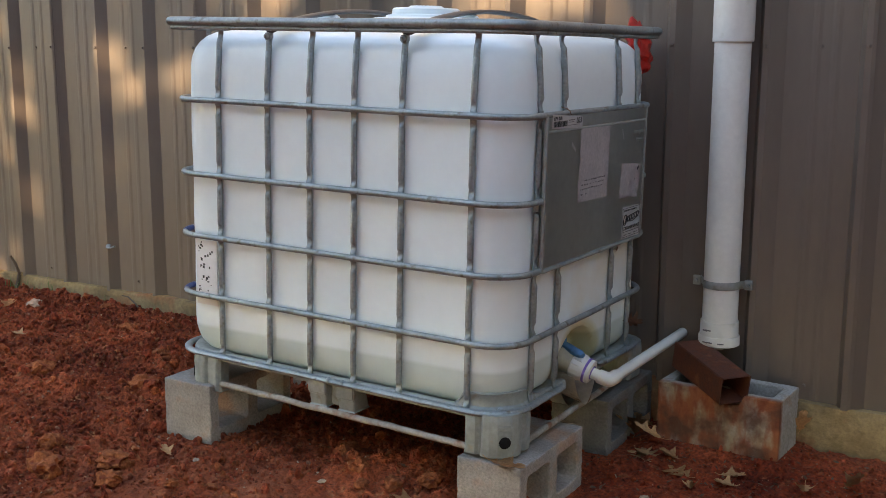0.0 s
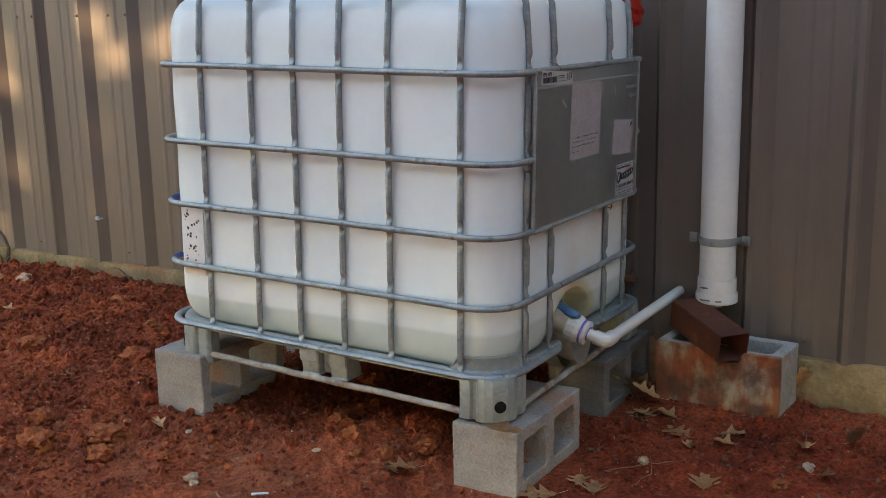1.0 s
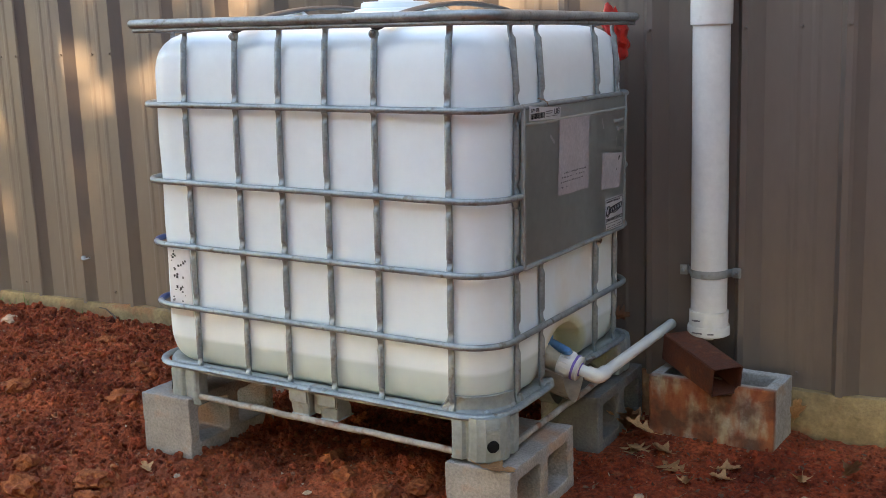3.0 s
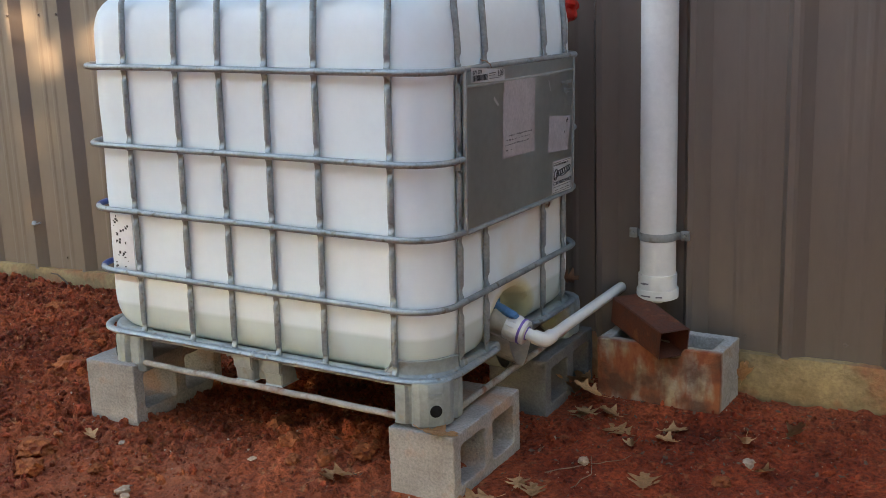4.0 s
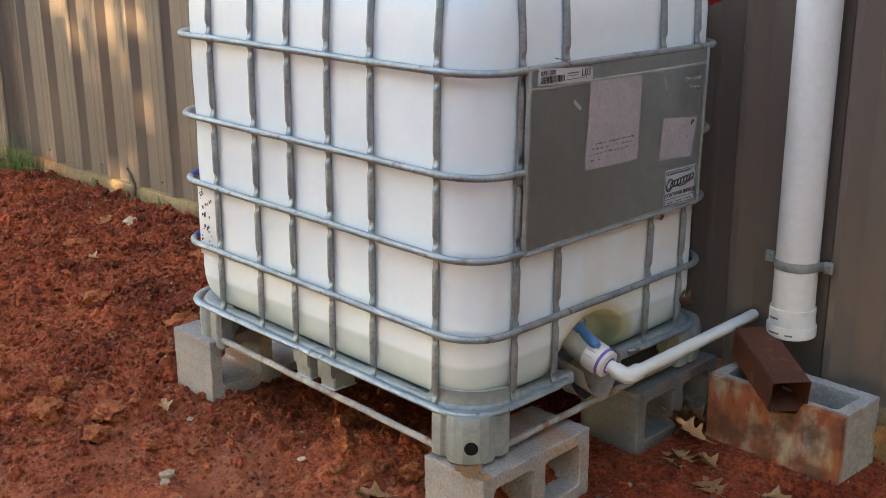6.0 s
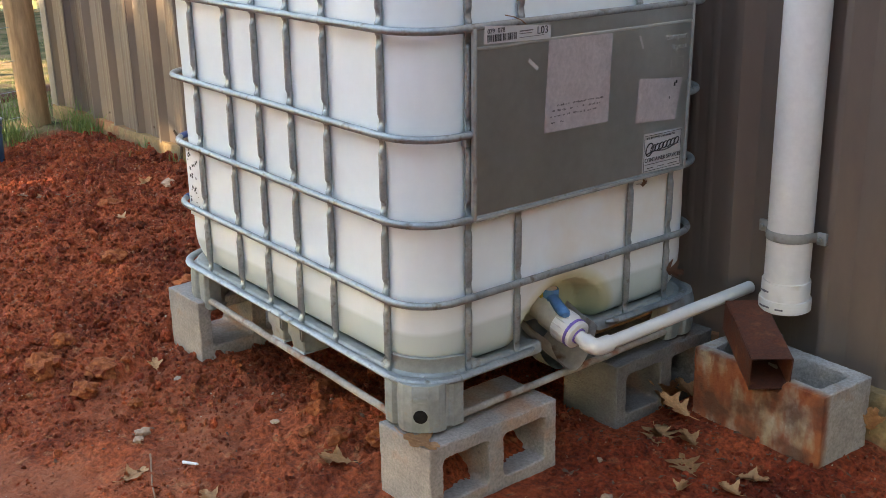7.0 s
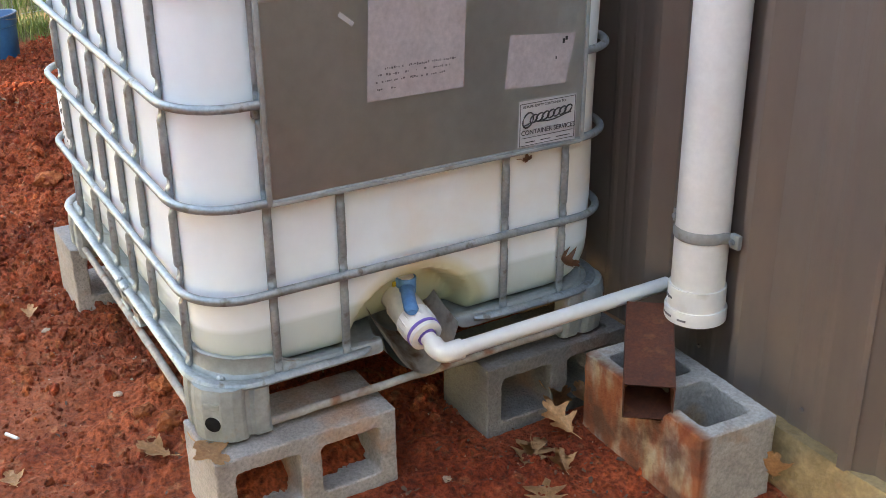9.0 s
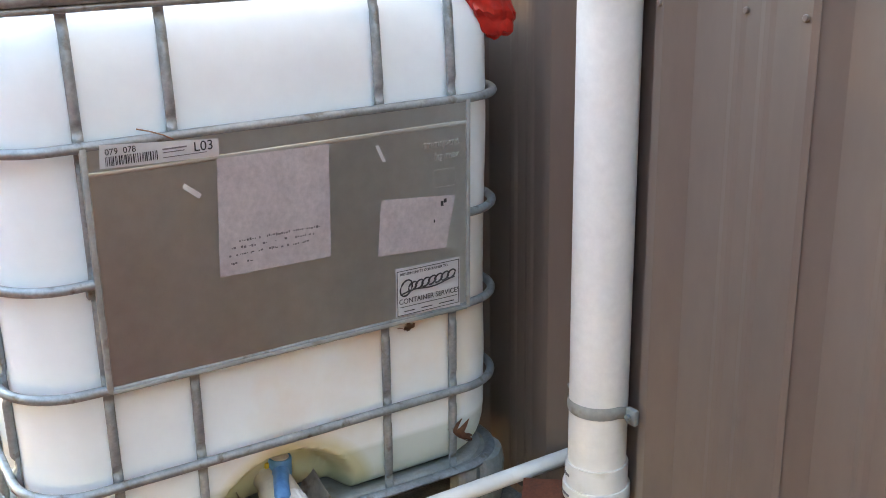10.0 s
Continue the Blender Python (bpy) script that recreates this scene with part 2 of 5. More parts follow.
def soil(name="red_clay", pieces=False):
    """Red clay: crumbs, shade painted round the drain, trodden pale crust, and leaf litter with grass beyond the dug
    ground.
    """
    m = material(name, (0.175, 0.030, 0.011), (0.49, 0.112, 0.043), 5.0, (0.88, 1.0), 0, 1.0, 75, grain=0.70, depth=0.024,
                 c3=(0.40, 0.145, 0.066), spots=0.16, spot_scale=26, spec=0.25)
    n, l = m.node_tree.nodes, m.node_tree.links
    b = n["Principled BSDF"]
    src = b.inputs["Base Color"].links[0].from_socket
    geo, sep = n.new("ShaderNodeNewGeometry"), n.new("ShaderNodeSeparateXYZ")
    l.new(geo.outputs["Position"], sep.inputs[0])
    if pieces:
        hv, pv, ph = n.new("ShaderNodeHueSaturation"), n.new("ShaderNodeMapRange"), n.new("ShaderNodeMapRange")
        pv.inputs["To Min"].default_value, pv.inputs["To Max"].default_value = 0.62, 1.25
        ph.inputs["To Min"].default_value, ph.inputs["To Max"].default_value = 0.494, 0.505
        l.new(geo.outputs["Random Per Island"], pv.inputs["Value"])
        wh = n.new("ShaderNodeTexWhiteNoise")
        wh.noise_dimensions = "1D"
        l.new(geo.outputs["Random Per Island"], wh.inputs["W"])
        l.new(wh.outputs["Value"], ph.inputs["Value"])
        l.new(pv.outputs[0], hv.inputs["Value"])
        l.new(ph.outputs[0], hv.inputs["Hue"])
        l.new(src, hv.inputs["Color"])
        src = hv.outputs["Color"]
    else:
        # trodden crust: smooth pale pinkish clay in patches along the front
        tn, tr, ty, tm, tx = (n.new("ShaderNodeTexNoise"), n.new("ShaderNodeMapRange"), n.new("ShaderNodeMapRange"), n.new("ShaderNodeMath"), n.new("ShaderNodeMix"))
        tn.inputs["Scale"].default_value, tn.inputs["Detail"].default_value = 3.2, 7
        l.new(geo.outputs["Position"], tn.inputs["Vector"])
        tr.inputs["From Min"].default_value, tr.inputs["From Max"].default_value = 0.44, 0.60
        l.new(tn.outputs["Fac"], tr.inputs["Value"])
        ty.inputs["From Min"].default_value, ty.inputs["From Max"].default_value = 0.10, -0.22
        l.new(sep.outputs["Y"], ty.inputs["Value"])
        tm.operation = "MULTIPLY"
        l.new(tr.outputs[0], tm.inputs[0])
        l.new(ty.outputs[0], tm.inputs[1])
        tx.data_type = "RGBA"
        tx.inputs["B"].default_value = (0.43, 0.135, 0.066, 1)
        sc = n.new("ShaderNodeMath")
        sc.operation, sc.inputs[1].default_value = "MULTIPLY", 0.75
        te, tw = n.new("ShaderNodeMapRange"), n.new("ShaderNodeMath")
        te.inputs["From Min"].default_value, te.inputs["From Max"].default_value = -1.4, -0.8
        l.new(sep.outputs["X"], te.inputs["Value"])
        tw.operation = "MULTIPLY"
        l.new(tm.outputs[0], tw.inputs[0])
        l.new(te.outputs[0], tw.inputs[1])
        l.new(tw.outputs[0], sc.inputs[0])
        l.new(sc.outputs[0], tx.inputs["Factor"])
        l.new(src, tx.inputs["A"])
        src = tx.outputs["Result"]
    wob, add, mr, mx = n.new("ShaderNodeTexNoise"), n.new("ShaderNodeMath"), n.new("ShaderNodeMapRange"), n.new("ShaderNodeMix")
    wob.inputs["Scale"].default_value, wob.inputs["Detail"].default_value = 1.6, 6
    l.new(geo.outputs["Position"], wob.inputs["Vector"])
    add.operation = "ADD"
    l.new(sep.outputs["X"], add.inputs[0])
    l.new(wob.outputs["Fac"], add.inputs[1])
    mr.inputs["From Min"].default_value, mr.inputs["From Max"].default_value = -4.25, -4.0
    l.new(add.outputs[0], mr.inputs["Value"])
    lit, lr = n.new("ShaderNodeTexNoise"), n.new("ShaderNodeValToRGB")
    lit.inputs["Scale"].default_value, lit.inputs["Detail"].default_value = 5, 8
    l.new(geo.outputs["Position"], lit.inputs["Vector"])
    e = lr.color_ramp.elements
    e[0].position, e[0].color = 0.36, (0.05, 0.06, 0.02, 1)
    e[1].position, e[1].color = 0.62, (0.22, 0.16, 0.095, 1)
    mid = e.new(0.48)
    mid.color = (0.13, 0.12, 0.05, 1)
    l.new(lit.outputs["Fac"], lr.inputs["Fac"])
    mx.data_type = "RGBA"
    l.new(mr.outputs[0], mx.inputs["Factor"])
    l.new(lr.outputs["Color"], mx.inputs["A"])
    l.new(src, mx.inputs["B"])
    # darker clay round the drain, shade put into its colour
    dm, dl, dn, da, dr, dx = (n.new("ShaderNodeMapping"), n.new("ShaderNodeVectorMath"), n.new("ShaderNodeTexNoise"), n.new("ShaderNodeMath"),
                              n.new("ShaderNodeMapRange"), n.new("ShaderNodeMix"))
    dm.inputs["Location"].default_value, dm.inputs["Scale"].default_value = (-0.50, -0.55, 0), (0.85, 1.15, 0)
    l.new(geo.outputs["Position"], dm.inputs["Vector"])
    dl.operation, da.operation = "LENGTH", "ADD"
    l.new(dm.outputs[0], dl.inputs[0])
    dn.inputs["Scale"].default_value, dn.inputs["Detail"].default_value = 4.5, 7
    l.new(geo.outputs["Position"], dn.inputs["Vector"])
    l.new(dl.outputs["Value"], da.inputs[0])
    l.new(dn.outputs["Fac"], da.inputs[1])
    dr.inputs["From Min"].default_value, dr.inputs["From Max"].default_value = 1.28, 0.82
    l.new(da.outputs[0], dr.inputs["Value"])
    dx.data_type, dx.blend_type = "RGBA", "MULTIPLY"
    dx.inputs["B"].default_value = (0.78, 0.58, 0.52, 1)
    l.new(dr.outputs[0], dx.inputs["Factor"])
    l.new(mx.outputs["Result"], dx.inputs["A"])
    l.new(dx.outputs["Result"], b.inputs["Base Color"])
    return m


def rusty_block():
    """Grey block whose front shell is streaked by rust water; local x is up, y along the wall, z towards it."""
    m = material("rust_stained_block", (0.29, 0.265, 0.235), (0.44, 0.41, 0.37), 9, (0.85, 0.95), 0, 0.9, 130, grain=0.28, depth=0.006,
                 c3=(0.34, 0.22, 0.13), spots=0.2, spot_scale=7)
    n, l = m.node_tree.nodes, m.node_tree.links
    b = n["Principled BSDF"]
    src = b.inputs["Base Color"].links[0].from_socket
    tc, sep = n.new("ShaderNodeTexCoord"), n.new("ShaderNodeSeparateXYZ")
    l.new(tc.outputs["Object"], sep.inputs[0])
    front = n.new("ShaderNodeMapRange")
    front.inputs["From Min"].default_value, front.inputs["From Max"].default_value = 0.030, 0.004
    l.new(sep.outputs["Z"], front.inputs["Value"])
    for stretch, lo, hi, tint, k in (((6, 8, 8), 0.38, 0.58, (0.40, 0.29, 0.165), 0.8), ((7, 15, 15), 0.36, 0.54, (0.31, 0.082, 0.025), 0.92),
                                     ((13, 30, 30), 0.50, 0.66, (0.22, 0.045, 0.016), 0.8), ((11, 9, 9), 0.44, 0.60, (0.10, 0.040, 0.024), 0.85)):
        mp, ns, mr, mu, mx = (n.new("ShaderNodeMapping"), n.new("ShaderNodeTexNoise"), n.new("ShaderNodeMapRange"), n.new("ShaderNodeMath"), n.new("ShaderNodeMix"))
        mp.inputs["Scale"].default_value = stretch
        mp.inputs["Location"].default_value = (k, k * 3, 0)
        l.new(tc.outputs["Object"], mp.inputs["Vector"])
        ns.inputs["Scale"].default_value, ns.inputs["Detail"].default_value = 1.0, 6
        l.new(mp.outputs[0], ns.inputs["Vector"])
        mr.inputs["From Min"].default_value, mr.inputs["From Max"].default_value, mr.inputs["To Max"].default_value = lo, hi, k
        l.new(ns.outputs["Fac"], mr.inputs["Value"])
        mu.operation = "MULTIPLY"
        l.new(mr.outputs[0], mu.inputs[0])
        l.new(front.outputs[0], mu.inputs[1])
        mx.data_type = "RGBA"
        mx.inputs["B"].default_value = (*tint, 1)
        l.new(mu.outputs[0], mx.inputs["Factor"])
        l.new(src, mx.inputs["A"])
        src = mx.outputs["Result"]
    l.new(src, b.inputs["Base Color"])
    return m


HDPE, SOIL, CRUMB, BLOCK_RUST = hdpe(), soil(), soil("clay_crumb", True), rusty_block()


# ---- mesh tools ----
def part(name, bm, mat, parent=None, label="", smooth=True, loc=None):
    """One mesh object from a bmesh, under its thing."""
    me = bpy.data.meshes.new(name)
    bmesh.ops.recalc_face_normals(bm, faces=bm.faces)
    bm.to_mesh(me)
    bm.free()
    for m in (mat if isinstance(mat, (list, tuple)) else (mat,)):
        me.materials.append(m)
    if smooth:
        me.shade_smooth()
        me.set_sharp_from_angle(angle=radians(38))
    ob = new(name, me)
    if parent is not None:
        ob.parent = parent
    if loc is not None:
        ob.matrix_basis = loc
    if label:
        ob["label"] = label
    return ob


def thing(name, label, category, m=None, group="", kind=""):
    ob = new(name)
    ob.empty_display_size = 0.05
    if m is not None:
        ob.matrix_basis = m
    return tagged(ob, label, category, group, kind)


def box(bm, a, b, bevel=0.0, seg=2):
    """A box from corner a to corner b."""
    a, b = Vector(a), Vector(b)
    r = bmesh.ops.create_cube(bm, size=1, matrix=Matrix.Translation((a + b) / 2) @ Matrix.Diagonal((*(b - a), 1)))
    if bevel:
        edges = list({e for v in r["verts"] for e in v.link_edges})
        bmesh.ops.bevel(bm, geom=edges, offset=bevel, segments=seg, affect="EDGES", profile=0.5)
    return bm


def sweep(bm, pts, r, seg=10, closed=False, scales=None, caps=True, up=Vector((0, 0, 1))):
    """A round tube along the points; scales gives (across, along up) for each point."""
    pts = [Vector(p) for p in pts]
    n = len(pts)
    rings = []
    for i, p in enumerate(pts):
        if closed:
            d = pts[(i + 1) % n] - pts[i - 1]
        else:
            d = pts[min(i + 1, n - 1)] - pts[max(i - 1, 0)]
        d.normalize()
        ref = up if abs(d.dot(up)) < 0.95 else Vector((0, 1, 0))
        side = d.cross(ref).normalized()
        top = side.cross(d)
        sx, sy = scales[i] if scales else (1, 1)
        rings.append([bm.verts.new(p + side * (r * sx * math.cos(2 * math.pi * k / seg)) + top * (r * sy * math.sin(2 * math.pi * k / seg)))
                      for k in range(seg)])
    for i in range(n if closed else n - 1):
        a, b = rings[i], rings[(i + 1) % n]
        for k in range(seg):
            bm.faces.new((a[k], a[(k + 1) % seg], b[(k + 1) % seg], b[k]))
    if caps and not closed:
        bm.faces.new(rings[0])
        bm.faces.new(list(reversed(rings[-1])))
    return bm


def lathe(bm, profile, seg=32, m=Matrix.Identity(4)):
    """Turn a profile of (radius, height) about z."""
    rings = []
    for r, z in profile:
        rings.append([bm.verts.new(m @ Vector((r * math.cos(2 * math.pi * k / seg), r * math.sin(2 * math.pi * k / seg), z))) for k in range(seg)])
    for a, b in zip(rings, rings[1:]):
        for k in range(seg):
            bm.faces.new((a[k], a[(k + 1) % seg], b[(k + 1) % seg], b[k]))
    for ring, (r, z) in ((rings[0], profile[0]), (rings[-1], profile[-1])):
        if r > 0.0005:
            bm.faces.new(ring)
    return bm


def axis(p, q):
    """A frame at p whose z points to q."""
    p, q = Vector(p), Vector(q)
    return Matrix.Translation(p) @ (q - p).to_track_quat("Z", "Y").to_matrix().to_4x4()


def round_rect(x0, x1, y0, y1, r, n_arc=8, n_x=2, n_y=2):
    """A rounded rectangle, counter-clockwise from the side at y0."""
    pts = []
    corners = (((x1 - r, y0 + r), -90), ((x1 - r, y1 - r), 0), ((x0 + r, y1 - r), 90), ((x0 + r, y0 + r), 180))
    for i, ((cx, cy), a0) in enumerate(corners):
        arc = [(cx + r * math.cos(radians(a0 + 90 * k / n_arc)), cy + r * math.sin(radians(a0 + 90 * k / n_arc))) for k in range(n_arc + 1)]
        pts += arc
        (nx, ny), b0 = corners[(i + 1) % 4]
        q = (nx + r * math.cos(radians(b0)), ny + r * math.sin(radians(b0)))
        n = n_y if i % 2 == 0 else n_x
        p = arc[-1]
        pts += [(p[0] + (q[0] - p[0]) * k / n, p[1] + (q[1] - p[1]) * k / n) for k in range(1, n)]
    return pts


def smooth01(a, b, v):
    t = min(1.0, max(0.0, (v - a) / (b - a)))
    return t * t * (3 - 2 * t)


# ---- ground ----
def base_height(x, y):
    """The broad shape of the ground."""
    rise = 0.125 * smooth01(-0.35, -2.3, x) * (1 - 0.85 * smooth01(-2.6, -4.3, x) * smooth01(1.2, 0.2, y))
    rise *= 0.55 + 0.45 * smooth01(-0.6, 0.5, y)
    rise -= 0.040 * smooth01(0.70, 1.03, y) * smooth01(-1.2, -2.2, x)
    fore = -0.045 * smooth01(0.0, -0.9, y)
    mound = 0.05 * math.exp(-(((x + 0.42) / 0.30) ** 2 + ((y - 0.22) / 0.28) ** 2))
    return rise + fore + mound


def height(x, y):
    h = base_height(x, y)
    far = smooth01(-4.1, -4.8, x)
    v = Vector((x, y, 0.0))
    west = smooth01(-0.75, -1.5, x)
    rough = 0.27 + 0.45 * smooth01(0.05, 0.45, noise.noise(v * 2.6 + Vector((3, 1, 0)))) + 0.95 * smooth01(-0.3, -1.1, x + 0.5 * noise.noise(v * 1.7)) * smooth01(-0.5 - 0.8 * west, -0.6 * west, y + 0.25 * noise.noise(v * 2.1))
    rough = min(1.25, max(rough, 0.45 * smooth01(0.35, 0.6, y)))
    rough = max(rough, 1.2 * math.exp(-(((x + 0.4) / 0.35) ** 2 + ((y - 0.15) / 0.3) ** 2)))
    rough *= 1 - 0.6 * far
    h += 0.020 * noise.noise(v * 2.3) + 0.010 * noise.noise(v * 6.1)
    for s, amp in ((8.0, 0.030), (17.0, 0.026), (34.0, 0.019), (70.0, 0.011)):
        d = noise.voronoi(v * s + Vector((0.37 * noise.noise(v * 5), 0.37 * noise.noise(v * 5.3), 0.5)))[0][0]
        keep = smooth01(0.35, 0.75, 0.5 + 0.5 * noise.noise(v * s * 0.45 + Vector((7.1, 3.3, 0))))
        h += rough * amp * max(0.0, 0.62 - d) * (0.25 + keep) * 1.5
    h += (1 - far) * (0.0075 * noise.noise(v * 19 + Vector((0, 0, 2))) + 0.0050 * noise.noise(v * 41) + 0.0022 * noise.noise(v * 90))
    for bx0, bx1, by0, by1, z in ((-0.145, 0.05, -0.01, 0.387, 0.0), (-1.225, -1.028, -0.03, 0.367, 0.045), (-0.175, 0.02, 0.63, 1.02, 0.0),
                                  (0.10, 0.51, 0.80, 1.02, 0.03)):
        dx, dy = max(bx0 - x, 0, x - bx1), max(by0 - y, 0, y - by1)
        w = 1 - smooth01(0.0, 0.09, math.hypot(dx, dy))
        h = h * (1 - w) + (z + 0.006 + 0.25 * (h - z)) * w if w > 0 else h
    return h


def stretch_axis(lo, hi, step, out_lo, out_hi, grow=1.18):
    v = [lo + step * i for i in range(int((hi - lo) / step) + 1)]
    s = step
    while v[-1] < out_hi:
        s *= grow
        v.append(v[-1] + s)
    s = step
    while v[0] > out_lo:
        s *= grow
        v.insert(0, v[0] - s)
    return v


def build_ground():
    xs = stretch_axis(-4.6, 0.95, 0.0092, -150, 150, 1.12)
    ys = stretch_axis(-0.75, 1.10, 0.0088, -150, 150, 1.12)
    nx = len(xs)
    verts = [(x, y, height(x, y) if abs(x) < 12 and abs(y) < 12 else base_height(x, y)) for y in ys for x in xs]
    faces = [(j * nx + i, j * nx + i + 1, (j + 1) * nx + i + 1, (j + 1) * nx + i) for j in range(len(ys) - 1) for i in range(nx - 1)]
    me = bpy.data.meshes.new("ground")
    me.from_pydata(verts, [], faces)
    me.materials.append(SOIL)
    me.shade_smooth()
    return tagged(new("ground", me), "bare red clay soil, dug and lumpy", "ground", kind="structure")


build_ground()


# ---- the shed wall ----
def build_wall():
    """Ribbed sheet-metal siding on a rough concrete footing."""
    x_left, x_right, top = -5.2, 4.2, 3.3
    pan, rib, pitch = 1.082, 1.050, 0.305
    bm = bmesh.new()
    box(bm, (x_left, pan + 0.006, 0.152), (x_right, pan + 0.09, top))
    wall = part("wall_south", bm, SIDING, smooth=False)
    tagged(wall, "dark brown ribbed sheet-metal siding", "wall", kind="structure")
    # sheets three ribs wide, each lapping the next
    shape = ((-0.045, rib + 0.0057), (-0.008, pan), (0.070, pan), (0.080, pan - 0.0022), (0.090, pan - 0.0022), (0.100, pan),
             (0.128, pan), (0.138, pan - 0.0022), (0.148, pan - 0.0022), (0.158, pan), (0.215, pan), (0.234, rib), (0.252, rib))
    for s_ in range(-7, 4):
        start = 0.405 + pitch * (3 * s_ + 1)
        prof = [(start + pitch * k + dx, y) for k in range(3) for dx, y in shape] + [(start + pitch * 3 - 0.042, rib + 0.0045)]
        prof = [(max(x_left, min(x_right, x)), y - (0.0012 if s_ % 2 else 0.0)) for x, y in prof]
        bm = bmesh.new()
        rows = [[bm.verts.new((x, y, z)) for x, y in prof] for z in (0.147 + 0.004 * (s_ % 2), 1.3, top)]
        for a, b in zip(rows, rows[1:]):
            for i in range(len(prof) - 1):
                if prof[i + 1][0] - prof[i][0] > 1e-5:
                    bm.faces.new((a[i], a[i + 1], b[i + 1], b[i]))
        if not bm.faces:
            bm.free()
            continue
        bmesh.ops.recalc_face_normals(bm, faces=bm.faces)
        bmesh.ops.solidify(bm, geom=bm.faces, thickness=0.0012)
        bmesh.ops.delete(bm, geom=[v for v in bm.verts if not v.link_faces], context="VERTS")
        part("siding_sheet", bm, SIDING, wall, smooth=False)
    bm = bmesh.new()
    lathe(bm, [(0.0, 0.0075), (0.004, 0.0072), (0.0052, 0.006), (0.0052, 0.002), (0.0085, 0.0015), (0.0085, -0.001)], 10)
    first = None
    for z, shift in ((1.287, 0.0), (0.208, -0.01)):
        for k in range(-17, 4):
            for dx, y in (((0.10, pan), (0.243, rib)) if z > 1 else ((0.24, pan - 0.004), (0.12, pan))):
                x = 0.405 + 0.305 * k + dx + shift
                if k % 2 and dx < 0.2 and k < -2:
                    continue
                m = Matrix.Translation((x, y - 0.001, z + 0.006 * noise.noise(Vector((x * 3, z, 0))))) @ pose(0, 0, 0, 90)
                if first is None:
                    first = part("screw", bm, SIDING, wall)
                    first.matrix_basis = m
                else:
                    s = new("screw", first.data)
                    s.parent, s.matrix_basis = wall, m
    # footing
    bm = bmesh.new()
    n = 420
    rows = []
    for i in range(n + 1):
        x = x_left - 0.02 + (x_right - x_left) * i / n
        v = Vector((x * 3.1, 0, 0))
        bump = 0.010 * noise.noise(v) + 0.005 * noise.noise(v * 5)
        t = 0.158 + 0.010 * noise.noise(v * 1.3 + Vector((0, 5, 0))) + 0.004 * noise.noise(v * 8)
        rows.append([bm.verts.new(p) for p in ((x, 1.035 + bump, -0.4), (x, 1.037 + bump, 0.02), (x, 1.042 + 0.6 * bump, t - 0.02),
                                               (x, 1.050 + 0.5 * bump, t), (x, 1.25, t), (x, 1.25, -0.4))])
    for a, b in zip(rows, rows[1:]):
        for j in range(5):
            bm.faces.new((a[j], b[j], b[j + 1], a[j + 1]))
    bm.faces.new(rows[0]), bm.faces.new(list(reversed(rows[-1])))
    tagged(part("footing", bm, FOUND), "rough yellowish concrete footing stained with clay", "footing", kind="structure")
    bm = bmesh.new()
    box(bm, (x_left - 0.03, 1.045, 0.155), (x_left + 0.07, 1.2, top), 0.004)
    tagged(part("corner_trim", bm, TRIM), "pale grey metal corner trim", "trim", kind="structure")
    bm = bmesh.new()
    box(bm, (x_left, 1.21, 0.15), (x_left + 0.1, 6.0, top))
    tagged(part("wall_west", bm, SIDING, smooth=False), "dark brown sheet-metal side wall", "wall", kind="structure")


build_wall()


# ---- concrete blocks ----
def block_mesh(rust=False, notch=False):
    """A two-core block, 0.397 long (y), 0.194 wide (x, along the cores) and 0.192 high (z)."""
    bm = bmesh.new()
    w, l, h = 0.194, 0.397, 0.192

    def ring(pts):
        vs = [bm.verts.new((0, y, z)) for y, z in pts]
        return [bm.edges.new((vs[k], vs[(k + 1) % len(vs)])) for k in range(len(vs))]
    edges = ring(round_rect(0, l, 0, h, 0.004, 2, 34, 17))
    for y0, y1 in (((0.036, 0.178), (0.219, 0.361)) if rust else ((0.040, 0.177), (0.224, 0.359))):
        edges += ring(round_rect(y0, y1, 0.034 if rust else 0.044, h - 0.035, 0.013, 4, 14, 11))
    bmesh.ops.triangle_fill(bm, edges=edges, use_beauty=True)
    out = bmesh.ops.extrude_face_region(bm, geom=bm.faces[:])
    for v in out["geom"]:
        if isinstance(v, bmesh.types.BMVert):
            v.co.x = w
    bmesh.ops.recalc_face_normals(bm, faces=bm.faces)
    sharp = [e for e in bm.edges if len(e.link_faces) == 2 and e.calc_face_angle(0) > 1.2]
    bmesh.ops.bevel(bm, geom=sharp, offset=0.003, segments=1, affect="EDGES", profile=0.5)
    across = [e for e in bm.edges if abs(e.verts[0].co.x - e.verts[1].co.x) > 0.1]
    bmesh.ops.subdivide_edges(bm, edges=across, cuts=14, use_grid_fill=True)
    seed = Vector((3.1 if rust else 0.0, 8.0 if notch else 1.0, 0))
    for v in bm.verts:
        if abs(v.co.z - h / 2) < 0.004 and (v.co.y < 0.003 or v.co.y > l - 0.003):
            v.co.y += 0.007 if v.co.y < 0.1 else -0.007
    for v in bm.verts:
        v.co += noise.noise_vector(v.co * 38 + seed) * 0.0011 + noise.noise_vector(v.co * 120 + seed) * (0.0012 + 0.0014 * max(0.0, noise.noise(v.co * 22)))
    return bm


